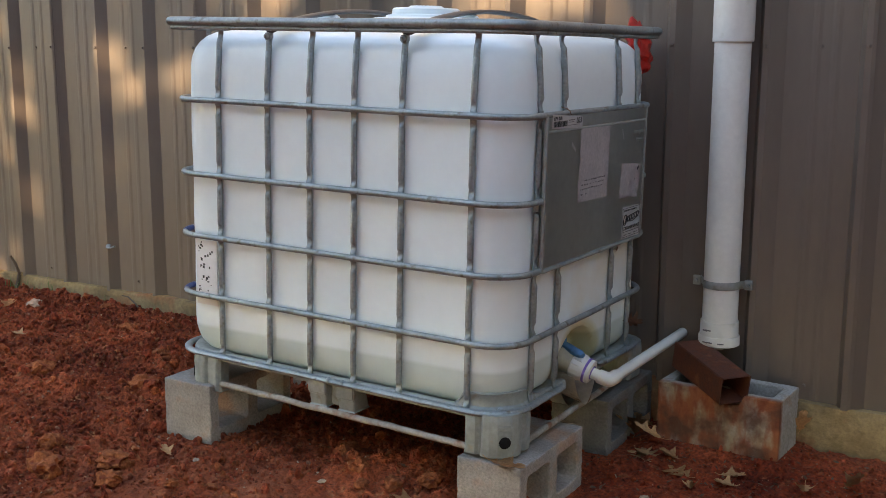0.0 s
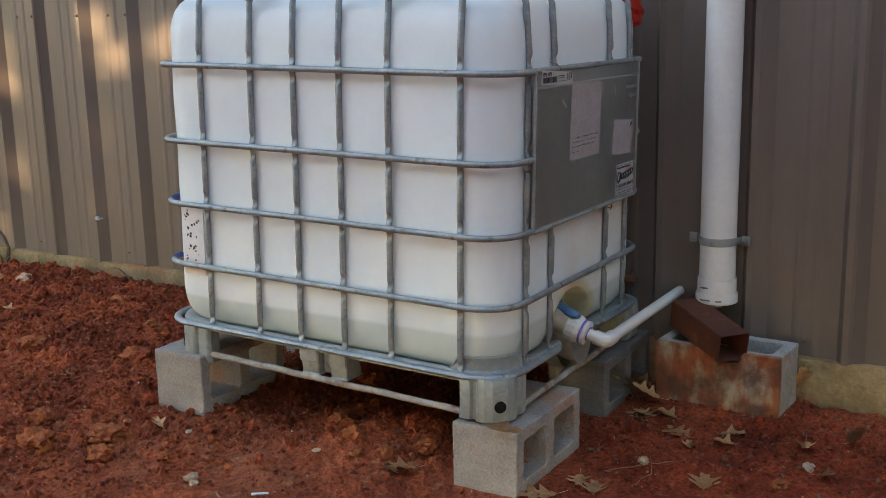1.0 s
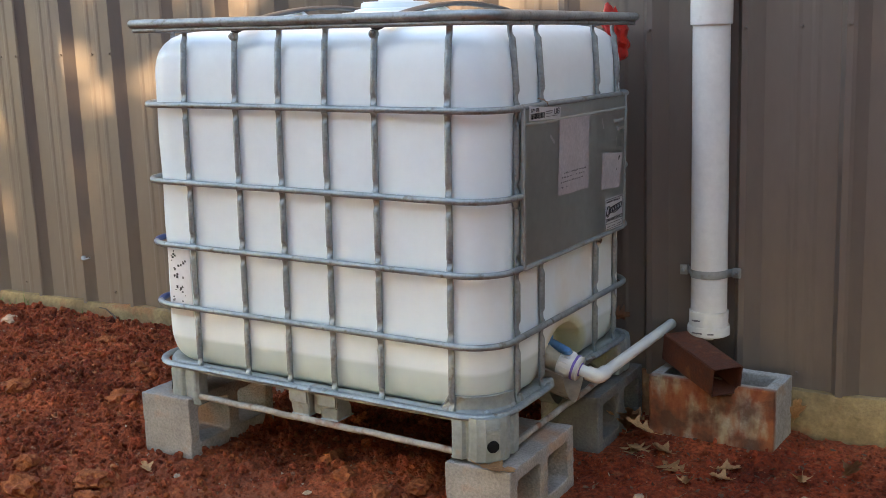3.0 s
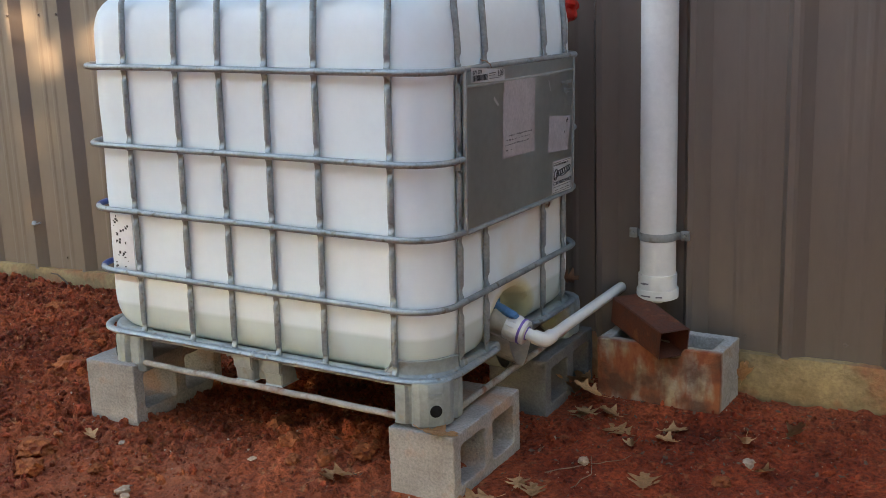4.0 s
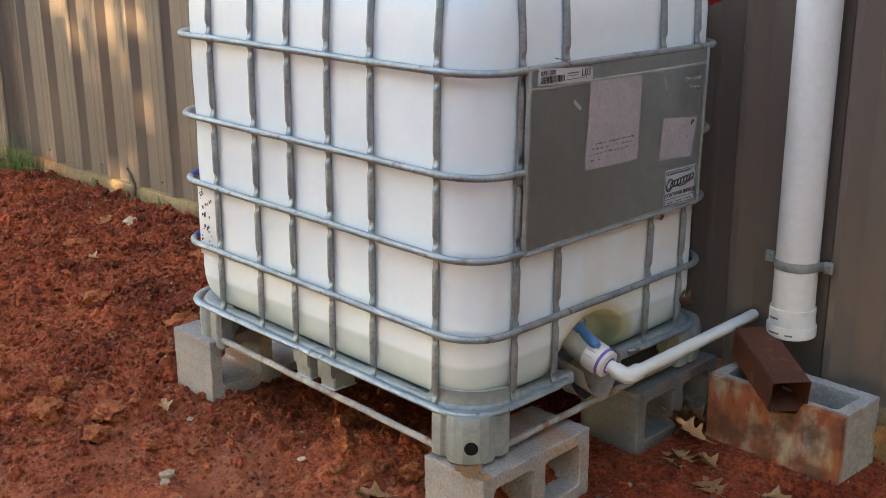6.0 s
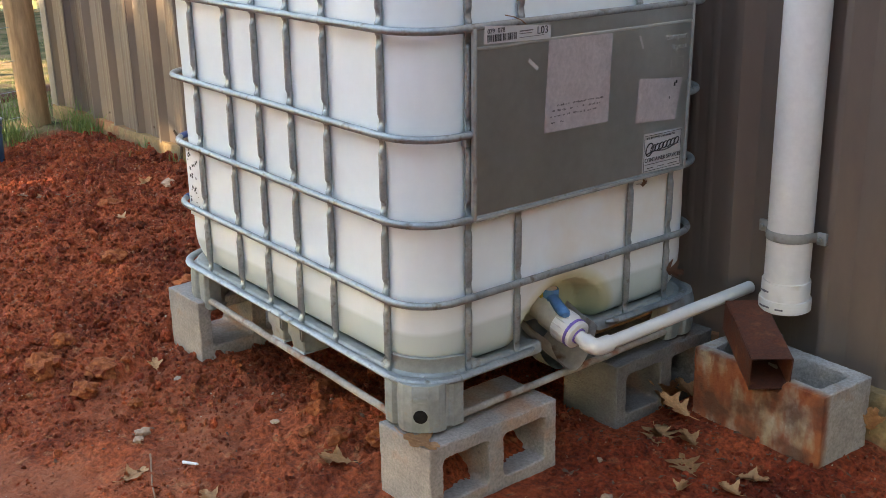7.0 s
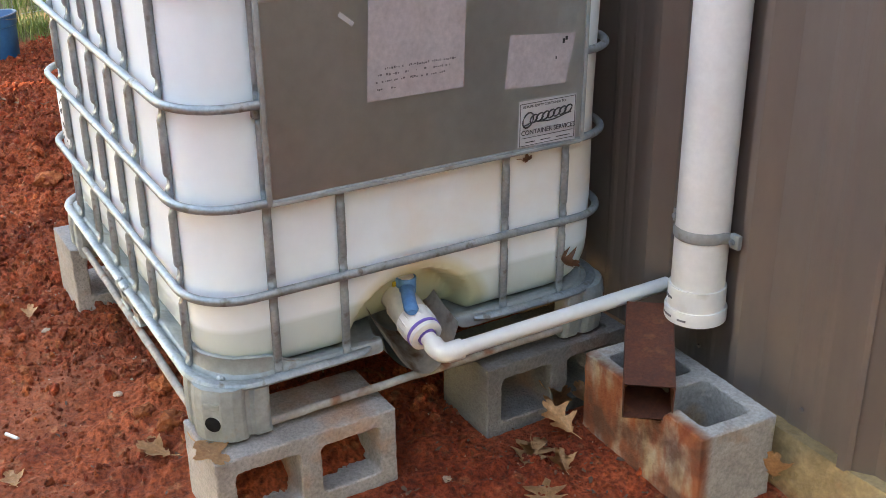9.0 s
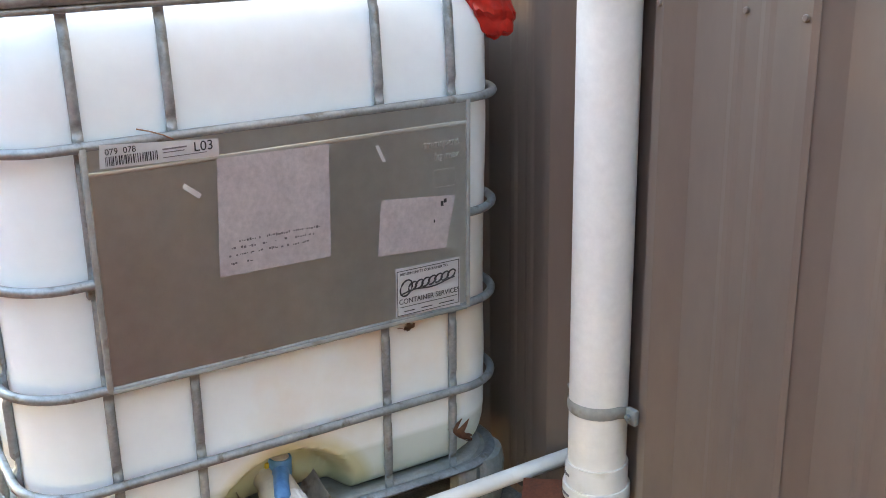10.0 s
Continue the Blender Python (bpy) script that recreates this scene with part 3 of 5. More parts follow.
def build_blocks():
    first = part("concrete_block", block_mesh(), BLOCK)
    tagged(first, "grey two-core concrete block on its side, clay-stained foot", "concrete block", group="blocks under the tank")
    first.matrix_basis = pose(-0.145, -0.012, -0.004)
    for m, lab in ((pose(-1.224, -0.032, 0.048, 0, 0, 0.6), "clean grey concrete block on its side under the pallet foot"),
                   (pose(-0.170, 0.628, -0.003, 0, 0, 0.5), "shade-darkened grey concrete block behind dry leaves"),
                   (pose(-1.220, 0.60, 0.05, 0, 0, -1), "grey concrete block on its side beneath the far pallet corner")):
        ob = tagged(copy_thing(first, m), lab)
        # this copy carries the tank's shade in its material
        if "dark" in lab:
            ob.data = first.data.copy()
            ob.data.materials[0] = BLOCK_SHADED
    bm = block_mesh(True, True)
    # broken notch in the front shell where the spout lies; cores upright
    for v in bm.verts:
        if v.co.z < 0.05 and v.co.x > 0.1:
            w = smooth01(0.165, 0.205, v.co.y) * (1 - smooth01(0.268, 0.284, v.co.y))
            v.co.x -= 0.034 * w * smooth01(0.1, 0.19, v.co.x) * (1 + 0.25 * noise.noise(v.co * 60))
    ob = part("drain_block", bm, BLOCK_RUST)
    tagged(ob, "rust-stained concrete block, cores up, with a broken rim", "concrete block")
    # local x -> up, local y -> along the wall, local z -> towards the wall
    turn = Matrix(((0, 1, 0, 0), (0, 0, 1, 0), (1, 0, 0, 0), (0, 0, 0, 1)))
    ob.matrix_basis = pose(0.112, 0.832, 0.026, 0, 0, -3.0) @ turn


build_blocks()


# ---- the tank in its cage ----
def build_tote():
    tote = thing("ibc_tote", "white plastic liquid tote in a galvanised tube cage on blocks", "storage tank", pose(0, 0, 0.196, 0, 1.2, 0))
    X0, X1, Y0, Y1 = -1.212, 0.0, 0.0, 0.985
    R = 0.0088
    Z = {"base": 0.116, "r5": 0.303, "r4": 0.490, "r3": 0.680, "r2": 0.905, "top": 1.128}

    # tank
    bm = bmesh.new()
    prof = [(0.104, 0.080), (0.107, 0.060), (0.113, 0.044), (0.123, 0.030), (0.138, 0.018), (0.156, 0.010), (0.175, 0.005), (0.192, 0.002), (0.208, 0.001)]
    prof += [(0.222 + 0.008 * i, 0.0) for i in range(13)] + [(0.34 + 0.02 * i, 0.0) for i in range(32)]
    prof += [(0.985, 0.000), (1.01, 0.001), (1.035, 0.005), (1.058, 0.012), (1.078, 0.024), (1.094, 0.040), (1.106, 0.062), (1.113, 0.100),
             (1.118, 0.16), (1.128, 0.21), (1.140, 0.27), (1.150, 0.33), (1.154, 0.36)]
    rings = []
    for z, d in prof:
        r = max(0.02, 0.105 - 0.30 * d)
        pts = round_rect(X0 + 0.022 + d, X1 - 0.024 - d, Y0 + 0.022 + d, Y1 - 0.008 - d, min(r, 0.45 - d), 10, 46, 110)
        ring = []
        for x, y in pts:
            p = Vector((x, y, z))
            out = Vector((x - (X0 + X1) / 2, y - (Y0 + Y1) / 2, 0)).normalized()
            mid = 0.3 < z < 1.0
            bulge = 0.0045 * noise.noise(p * 3.0) + (0.0022 * noise.noise(p * 9.0) if mid else 0)
            p += out * bulge
            # pocket for the outlet
            if x > -0.2:
                q = math.hypot((y - 0.475) / 0.158, (z - 0.115) / 0.150)
                p.x -= 0.065 * (1 - smooth01(0.82, 1.0, q)) + 0.02 * (1 - smooth01(0.0, 0.8, q))
            ring.append(bm.verts.new(p))
        rings.append(ring)
    for a, b in zip(rings, rings[1:]):
        n = len(a)
        for k in range(n):
            bm.faces.new((a[k], a[(k + 1) % n], b[(k + 1) % n], b[k]))
    bm.faces.new(rings[0]), bm.faces.new(rings[-1])
    tank = part("tank", bm, HDPE, tote, "translucent white plastic tank with water at the bottom")
    bm = bmesh.new()
    lathe(bm, [(0.0, 1.198), (0.05, 1.198), (0.055, 1.193), (0.098, 1.191), (0.104, 1.187), (0.106, 1.172), (0.122, 1.169), (0.126, 1.163), (0.160, 1.160), (0.195, 1.150), (0.215, 1.135)], 40,
          Matrix.Translation((-0.585, 0.49, 0)))
    part("lid", bm, HDPE, tank, "white screw lid")
    for x, y in ((-0.83, 0.30), (-0.36, 0.34)):
        bm = bmesh.new()
        pts = [(x + 0.055 * math.cos(a), y + 0.012 * math.sin(a), 1.122 + 0.040 * math.sin(a)) for a in [math.pi * k / 10 for k in range(11)]]
        sweep(bm, pts, 0.012, 8)
        part("lifting_loop", bm, HDPE, tank)

    def trough(y):
        u = (y - 0.490) / (0.092 if y < 0.490 else 0.072)
        return 0.130 - 0.102 * max(0.0, 1 - abs(u) ** 1.8) ** 0.8

    # pallet deck: a pressed sheet rim round the tank's foot
    bm = bmesh.new()
    prof = [(0.098, 0.010), (0.118, 0.012), (0.124, 0.016), (0.126, 0.018), (0.148, 0.021), (0.162, 0.018), (0.165, 0.022), (0.150, 0.030), (0.110, 0.060), (0.106, 0.30)]
    rings = []
    for z, d in prof:
        pts = round_rect(X0 + d, X1 - d, Y0 + d, Y1 - d, 0.125, 8, 40, 70)
        ring = []
        for x, y in pts:
            zz, xx = z, x
            if x > -0.2:
                low = smooth01(0.09, 0.34, y) * smooth01(0.60, 0.56, y)
                if z > 0.125:
                    zz = z = 0.125 + (z - 0.125) * (1 - 0.82 * low)
                w = smooth01(0.385, 0.415, y) * smooth01(0.592, 0.558, y)
                zz = z * (1 - w) + (trough(y) - 0.016 + 0.05 * (z - 0.13)) * w
                xx = x - 0.030 * w
            ring.append(bm.verts.new((xx, y, zz + 0.0015 * noise.noise(Vector((x, y, z)) * 20))))
        rings.append(ring)
    for a, b in zip(rings, rings[1:]):
        n = len(a)
        for k in range(n):
            bm.faces.new((a[k], a[(k + 1) % n], b[(k + 1) % n], b[k]))
    bm.faces.new(rings[-1])
    part("pallet_deck", bm, SHEET, tote, "dented galvanised pallet tray")

    # feet
    def corner_foot(cx, cy, sx, sy):
        bm = bmesh.new()
        outline = []
        half = ((0.138, 0.012), (0.133, 0.003), (0.128, 0.0), (0.101, 0.0), (0.094, 0.008), (0.086, 0.009), (0.080, 0.001), (0.074, -0.002), (0.056, -0.002), (0.034, 0.006))
        for dx, dy in half + tuple((b, a) for a, b in reversed(half)):
            outline.append((cx - sx * dx, cy + sy * dy))
        outline += [(cx - sx * 0.050, cy + sy * 0.136), (cx - sx * 0.136, cy + sy * 0.050)]
        prof = [(0.0, 0.008), (0.004, 0.003), (0.030, 0.0), (0.085, 0.0), (0.104, 0.002), (0.119, 0.006)]
        rings = [[bm.verts.new((x - sx * d * 0.7, y + sy * d * 0.7, z)) for x, y in outline] for z, d in prof]
        n = len(outline)
        for a, b in zip(rings, rings[1:]):
            for k in range(n):
                bm.faces.new((a[k], a[(k + 1) % n], b[(k + 1) % n], b[k]))
        bm.faces.new(rings[0]), bm.faces.new(rings[-1])
        foot = part("corner_foot", bm, FOOT, tote, smooth=False)
        bm = bmesh.new()
        d = Vector((sx, -sy, 0)).normalized()
        c = Vector((cx - sx * 0.020, cy + sy * 0.020, 0.046))
        lathe(bm, [(0.0, 0.0025), (0.0135, 0.0025), (0.0165, 0.0015), (0.0165, -0.004)], 18, axis(c, c + d))
        part("drain_hole", bm, DARK, foot, "dark round hole")
        bm = bmesh.new()
        box(bm, (-0.016, -0.007, -0.004), (0.016, 0.007, 0.0012), 0.001)
        part("embossed_panel", bm, FOOT, foot, loc=axis(c + Vector((0, 0, 0.040)), c + d + Vector((0, 0, 0.040))))
        return foot

    for cx, cy, sx, sy in ((X1 + 0.008, Y0 - 0.008, 1, 1), (X1 + 0.008, Y1 + 0.008, 1, -1), (X0 + 0.060, Y0 - 0.008, -1, 1), (X0 + 0.062, Y1, -1, -1)):
        corner_foot(cx, cy, sx, sy)
    for y, s in ((Y0 + 0.004, 1), (Y1 - 0.004, -1)):
        bm = bmesh.new()
        for a, b in ((-0.668, -0.600), (-0.565, -0.500)):
            ring = [(a, y), (b, y), (b - 0.004, y + s * 0.07), (a + 0.004, y + s * 0.07)]
            lo = [bm.verts.new((x + (0.006 if x == a else -0.006 if x == b else 0), yy + s * 0.008, 0.030)) for x, yy in ring]
            mi = [bm.verts.new((x, yy + s * 0.004, 0.065)) for x, yy in ring]
            m2 = [bm.verts.new((x, yy - s * 0.004, 0.070)) for x, yy in ring]
            hi = [bm.verts.new((x, yy - s * 0.004, 0.112)) for x, yy in ring]
            for r0, r1 in ((lo, mi), (mi, m2), (m2, hi)):
                for k in range(4):
                    bm.faces.new((r0[k], r0[(k + 1) % 4], r1[(k + 1) % 4], r1[k]))
            bm.faces.new(lo)
        box(bm, (-0.602, min(y + s * 0.025, y + s * 0.06), 0.034), (-0.563, max(y + s * 0.025, y + s * 0.06), 0.11))
        bmesh.ops.bevel(bm, geom=[e for e in bm.edges if len(e.link_faces) == 2 and e.calc_face_angle(0) > 0.9], offset=0.004, segments=2, affect="EDGES")
        part("middle_foot", bm, SHEET, tote)
    # skid tubes
    def wavy(p, q, n=24):
        p, q = Vector(p), Vector(q)
        return [p.lerp(q, k / n) + Vector((0, 0, 0.003 * noise.noise(Vector((k * 0.5, p.x * 7, p.y * 5))))) for k in range(n + 1)]
    for p, q in (((-1.06, 0.008, 0.026), (-0.10, 0.008, 0.016)), ((-1.06, Y1 - 0.01, 0.02), (-0.1, Y1 - 0.01, 0.02)),
                 ((-0.012, 0.10, 0.014), (-0.012, Y1 - 0.10, 0.020)), ((X0 + 0.03, 0.1, 0.02), (X0 + 0.03, Y1 - 0.1, 0.02))):
        bm = bmesh.new()
        sweep(bm, wavy(p, q), 0.0095, 10)
        part("skid_tube", bm, DULL, tote, "bent weathered skid tube")

    # cage rails
    loop = round_rect(X0, X1, Y0, Y1, 0.115, 10, 24, 20)

    def rail(z, name, pts, closed, r=R, scales=None, label=""):
        bm = bmesh.new()
        sweep(bm, [(x, y, z + 0.0012 * noise.noise(Vector((x * 4, y * 4, z * 9)))) for x, y in pts], r, 12, closed, scales)
        return part(name, bm, GALV, tote, label)

    for key in ("r5", "r4", "r2"):
        rail(Z[key], "cage_rail", loop, True)
    # this rail stops at the plate on both sides
    front = [i for i, (x, y) in enumerate(loop) if x > X1 - 0.002 and 0.155 < y < 0.872]
    k = max(front) + 1
    open_pts = [(X1, 0.874)] + [loop[(k + i) % len(loop)] for i in range(len(loop) - len(front))] + [(X1, 0.152)]
    rail(Z["r3"], "cage_rail", open_pts, False)
    for y in (0.152, 0.874):
        bm = bmesh.new()
        box(bm, (-0.020, y - 0.010, Z["r3"] - 0.028), (-0.004, y + 0.004, Z["r3"] - 0.008), 0.002)
        part("rail_clip", bm, GALV, tote)
    front = [i for i, (x, y) in enumerate(loop) if x > X1 - 0.002 and 0.345 < y < 0.625]
    k = max(front) + 1
    open_pts = [(X1 - 0.012, 0.615), (X1 - 0.003, 0.64)] + [loop[(k + i) % len(loop)] for i in range(1, len(loop) - len(front) - 1)] + [(X1 - 0.003, 0.335), (X1 - 0.012, 0.36)]
    sc = [(0.55, 0.45)] + [(1.15, 0.8)] * (len(open_pts) - 2) + [(0.55, 0.45)]
    rail(Z["base"], "base_rail", open_pts, False, 0.0105, sc, "flattened base tube with worn zinc")
    # top rail: a broad tube with a lip under it
    big = round_rect(X0 - 0.008, X1 + 0.008, Y0 - 0.008, Y1 + 0.008, 0.07, 10, 24, 20)
    rail(Z["top"] + 0.008, "top_rail", big, True, 0.0125, [(1, 1.0)] * len(big))
    rail(Z["top"] - 0.010, "top_rail_lip", round_rect(X0 - 0.004, X1 + 0.004, Y0 - 0.004, Y1 + 0.004, 0.07, 10, 24, 20), True, 0.0065)

    # upright bars: pinched flat where they cross the rails
    levels = [Z["base"], Z["r5"], Z["r4"], Z["r3"], Z["r2"], Z["top"] - 0.005]

    def bar_mesh(lo, hi, lean):
        zs = {round(lo, 4), round(hi, 4)}
        for z in levels:
            for d in (-0.044, -0.038, -0.032, -0.024, -0.017, -0.012, 0.0, 0.012, 0.017, 0.024, 0.032, 0.038, 0.044):
                if lo < z + d < hi:
                    zs.add(round(z + d, 4))
        zs = sorted(zs)
        pts, sc = [], []
        for z in zs:
            d = min(abs(z - v) for v in levels)
            pinch = 1 - smooth01(0.010, 0.032, d)
            bend = 0.020 * smooth01(1.02, 1.13, z) if lean else 0.0
            pts.append((0, 0.0140 - 0.001 * pinch + bend, z))
            sc.append((1.0 + 0.06 * pinch, 1.0 - 0.16 * pinch))
        bm = bmesh.new()
        sweep(bm, pts, R, 12, False, sc, True, Vector((0, 1, 0)))
        # short pressed dents above and below each crossing
        for v in bm.verts:
            d = min(abs(v.co.z - u) for u in levels)
            bend = 0.020 * smooth01(1.02, 1.13, v.co.z) if lean else 0.0
            front = smooth01(0.25, 0.8, (0.0140 + bend - v.co.y) / R)
            v.co.y += 0.0078 * front * smooth01(0.013, 0.020, d) * smooth01(0.042, 0.030, d)
        return bm

    def bars(xs_, lo, hi, place, lean=True):
        first = None
        for v in xs_:
            if first is None:
                first = part("cage_bar", bar_mesh(lo, hi, lean), GALV, tote)
                ob = first
            else:
                ob = new("cage_bar", first.data)
                ob.parent = tote
            ob.matrix_basis = place(v)

    lo, hi = Z["base"] - 0.006, Z["top"] + 0.002
    long_x = (-1.012, -0.822, -0.668, -0.512, -0.354, -0.134)
    bars(long_x, lo, hi, lambda v: pose(v, Y0, 0))
    bars(long_x, lo, hi, lambda v: pose(v, Y1, 0, 0, 0, 180))
    bars((0.157, 0.846), lo, hi, lambda v: pose(X1, v, 0, 0, 0, 90))
    for a, b in ((lo, Z["r4"] + 0.006), (Z["r2"] - 0.006, hi)):
        bars((0.308, 0.692), a, b, lambda v: pose(X1, v, 0, 0, 0, 90))
    bars((0.158, 0.31, 0.50, 0.69, 0.845), lo, hi, lambda v: pose(X0, v, 0, 0, 0, -90))

    # straps over the top, bolted to two bars
    for x in (-0.822, -0.354):
        bm = bmesh.new()
        pts = [(x + 0.012, 0.020 + 0.945 * k / 20, 1.112 + 0.068 * math.sin(math.pi * k / 20) ** 0.7) for k in range(21)]
        sweep(bm, pts, 0.013, 10, scales=[(1.5, 0.55)] * 21)
        part("top_strap", bm, DARK_STEEL, tote, "dark flattened steel tube across the top")
        bm = bmesh.new()
        lathe(bm, [(0.0, 0.012), (0.0055, 0.011), (0.0075, 0.007), (0.0075, 0.003), (0.0115, 0.002), (0.0115, -0.012)], 14,
              axis((x, 0.019, 1.096), (x, -1, 1.096)))
        part("strap_bolt", bm, GALV, tote)
    # bolts through the base tube
    for x, y, d in ((-0.045, 0.045, (1, -1, 0.9)), (-0.585, -0.006, (0, -1, 1.2)), (-0.535, -0.006, (0, -1, 1.2))):
        bm = bmesh.new()
        lathe(bm, [(0.0, 0.006), (0.004, 0.0055), (0.0065, 0.003), (0.0085, 0.002), (0.0085, -0.006)], 12, axis((x, y, 0.122), Vector((x, y, 0.122)) + Vector(d)))
        part("base_bolt", bm, GALV, tote)
    # flat lug where the base tube meets the near corner
    bm = bmesh.new()
    pts = [(x, y, 0.120) for x, y in round_rect(X0, X1, Y0, Y1, 0.115, 10, 2, 2)[0:11]]
    sweep(bm, pts, 0.012, 8, scales=[(0.95, 0.5)] * len(pts))
    part("corner_lug", bm, GALV, tote)

    # plate
    plate = None
    bm = bmesh.new()
    y0, y1, z0, z1 = 0.160, 0.868, Z["r4"] - 0.002, Z["r2"] - 0.004
    ny, nz = 44, 26
    g = [[bm.verts.new((0.0065 + 0.0008 * noise.noise(Vector((0, j * 0.10, k * 0.10))) , y0 + (y1 - y0) * j / ny, z0 + (z1 - z0) * k / nz))
          for k in range(nz + 1)] for j in range(ny + 1)]
    for j in range(ny):
        for k in range(nz):
            bm.faces.new((g[j][k], g[j + 1][k], g[j + 1][k + 1], g[j][k + 1]))
    bmesh.ops.solidify(bm, geom=bm.faces, thickness=0.0015)
    plate = part("data_plate", bm, PLATE, tote, "dull zinc data plate with faded paper labels")
    for a, b in (((0.000, y0 - 0.008, z0 - 0.004), (0.010, y0 + 0.003, z1 + 0.004)), ((0.000, y1 - 0.003, z0 - 0.004), (0.010, y1 + 0.007, z1 + 0.004))):
        bm = bmesh.new()
        box(bm, a, b, 0.003)
        part("plate_flange", bm, SHEET, plate)
    for a, b in (((0.004, y0, z0 - 0.006), (0.011, y1, z0 + 0.003)),):
        bm = bmesh.new()
        box(bm, a, b, 0.003)
        part("plate_hem", bm, SHEET, plate)

    bm = bmesh.new()
    sweep(bm, [(0.0068, y0 + (y1 - y0) * k / 24, 0.8615 + 0.0006 * noise.noise(Vector((k * 0.4, 3, 0)))) for k in range(25)], 0.0027, 8, scales=[(1.0, 1.5)] * 25)
    part("plate_crease", bm, PLATE, plate, "pressed crease across the plate")

    def sheet(name, corners, mat, label, off=0.0096, wobble=0.0004, parent=plate):
        """A thin flat sheet on the plate; corners (y, z) from lower left round."""
        bm = bmesh.new()
        n = 10
        (ay, az), (by, bz), (cy, cz), (dy, dz) = corners
        f = []
        for i in range(n + 1):
            row = []
            for j in range(n + 1):
                u, v = i / n, j / n
                y = (ay * (1 - u) + by * u) * (1 - v) + (dy * (1 - u) + cy * u) * v
                z = (az * (1 - u) + bz * u) * (1 - v) + (dz * (1 - u) + cz * u) * v
                row.append(bm.verts.new((off + wobble * noise.noise(Vector((y * 30, z * 30, 0))), y, z - 0.196)))
            f.append(row)
        for i in range(n):
            for j in range(n):
                bm.faces.new((f[i][j], f[i + 1][j], f[i + 1][j + 1], f[i][j + 1]))
        bmesh.ops.solidify(bm, geom=bm.faces, thickness=0.0006)
        return part(name, bm, mat, parent, label)

    def strokes(name, bars_, mat, parent, off=0.0108, label=""):
        """Ink bars (y0, y1, z0, z1) in one mesh."""
        bm = bmesh.new()
        for a, b, c, d in bars_:
            box(bm, (off - 0.0004, a, c - 0.196), (off, b, d - 0.196))
        return part(name, bm, mat, parent, label, smooth=False)

    def words(text, y, z, size, mat, parent, off=0.0108, depth=0.0003, squeeze=1.0, name="lettering"):
        cu = bpy.data.curves.new("lettering", "FONT")
        cu.body, cu.size, cu.extrude = text, size, depth
        tmp = new("lettering_curve", cu)
        bpy.context.view_layer.update()
        me = bpy.data.meshes.new_from_object(tmp.evaluated_get(bpy.context.evaluated_depsgraph_get()))
        bpy.data.objects.remove(tmp)
        me.materials.clear()
        me.materials.append(mat)
        ob = new(name, me)
        ob.parent = parent
        turn = Matrix(((0, 0, 1, off), (squeeze, 0, 0, y), (0, 1, 0, z - 0.196), (0, 0, 0, 1)))
        me.transform(turn)
        return ob

    tag = sheet("bar_code_label", ((0.180, 1.066), (0.376, 1.060), (0.377, 1.090), (0.183, 1.104)), LABEL, "white bar code label")
    words("L03", 0.333, 1.074, 0.023, INK, tag)
    words("079  078", 0.190, 1.087, 0.014, INK, tag)
    rnd = random.Random(4)
    y, code = 0.190, []
    while y < 0.272:
        w = rnd.choice((0.0008, 0.0014, 0.0022))
        code.append((y, y + w, 1.069, 1.084))
        y += w + rnd.choice((0.0009, 0.0016, 0.0024))
    strokes("bar_code", code, INK, tag)
    strokes("small_print", [(0.282, 0.322, 1.083, 1.0855), (0.282, 0.318, 1.078, 1.0795), (0.282, 0.355, 1.070, 1.0712)], FAINT_INK, tag)
    pap = sheet("paper_label", ((0.361, 0.848), (0.572, 0.846), (0.577, 1.054), (0.371, 1.056)), PAPER, "weathered greyish-pink paper label")
    rows = []
    for z, a, b in ((0.905, 0.40, 0.555), (0.893, 0.385, 0.54), (0.881, 0.38, 0.53), (0.866, 0.378, 0.42)):
        y = a
        while y < b:
            w = rnd.uniform(0.0012, 0.0045)
            if rnd.random() < 0.66:
                rows.append((y, y + w, z + rnd.uniform(0, 0.002), z + rnd.uniform(0.0028, 0.0055)))
            y += w + rnd.uniform(0.0008, 0.0025)
    strokes("faded_print", rows, FAINT_INK, pap)
    pap = sheet("paper_label", ((0.668, 0.826), (0.818, 0.817), (0.840, 0.920), (0.678, 0.934)), PAPER, "weathered greyish-pink paper label")
    for s_ in ((0.806, 0.812, 0.902, 0.912), (0.790, 0.793, 0.872, 0.878), (0.813, 0.819, 0.908, 0.916)):
        strokes("stain", [s_], INK, pap)
    stk = sheet("service_sticker", ((0.703, 0.695), (0.850, 0.691), (0.849, 0.792), (0.705, 0.794)), LABEL, "white rectangular service sticker with black border")
    strokes("border", [(0.708, 0.846, 0.787, 0.7882), (0.708, 0.846, 0.697, 0.6982), (0.707, 0.7082, 0.697, 0.788), (0.8455, 0.8467, 0.697, 0.788)], INK, stk)
    words("RETURN EMPTY CONTAINER TO:", 0.714, 0.7785, 0.0072, INK, stk)
    words("CONTAINER SERVICES", 0.7105, 0.7205, 0.0148, INK, stk, squeeze=0.92)
    strokes("fine_print", [(0.712, 0.842, 0.7135, 0.7147), (0.722, 0.745, 0.7035, 0.7052), (0.760, 0.785, 0.7035, 0.7052), (0.800, 0.835, 0.7035, 0.7052)], INK, stk)
    bm = bmesh.new()
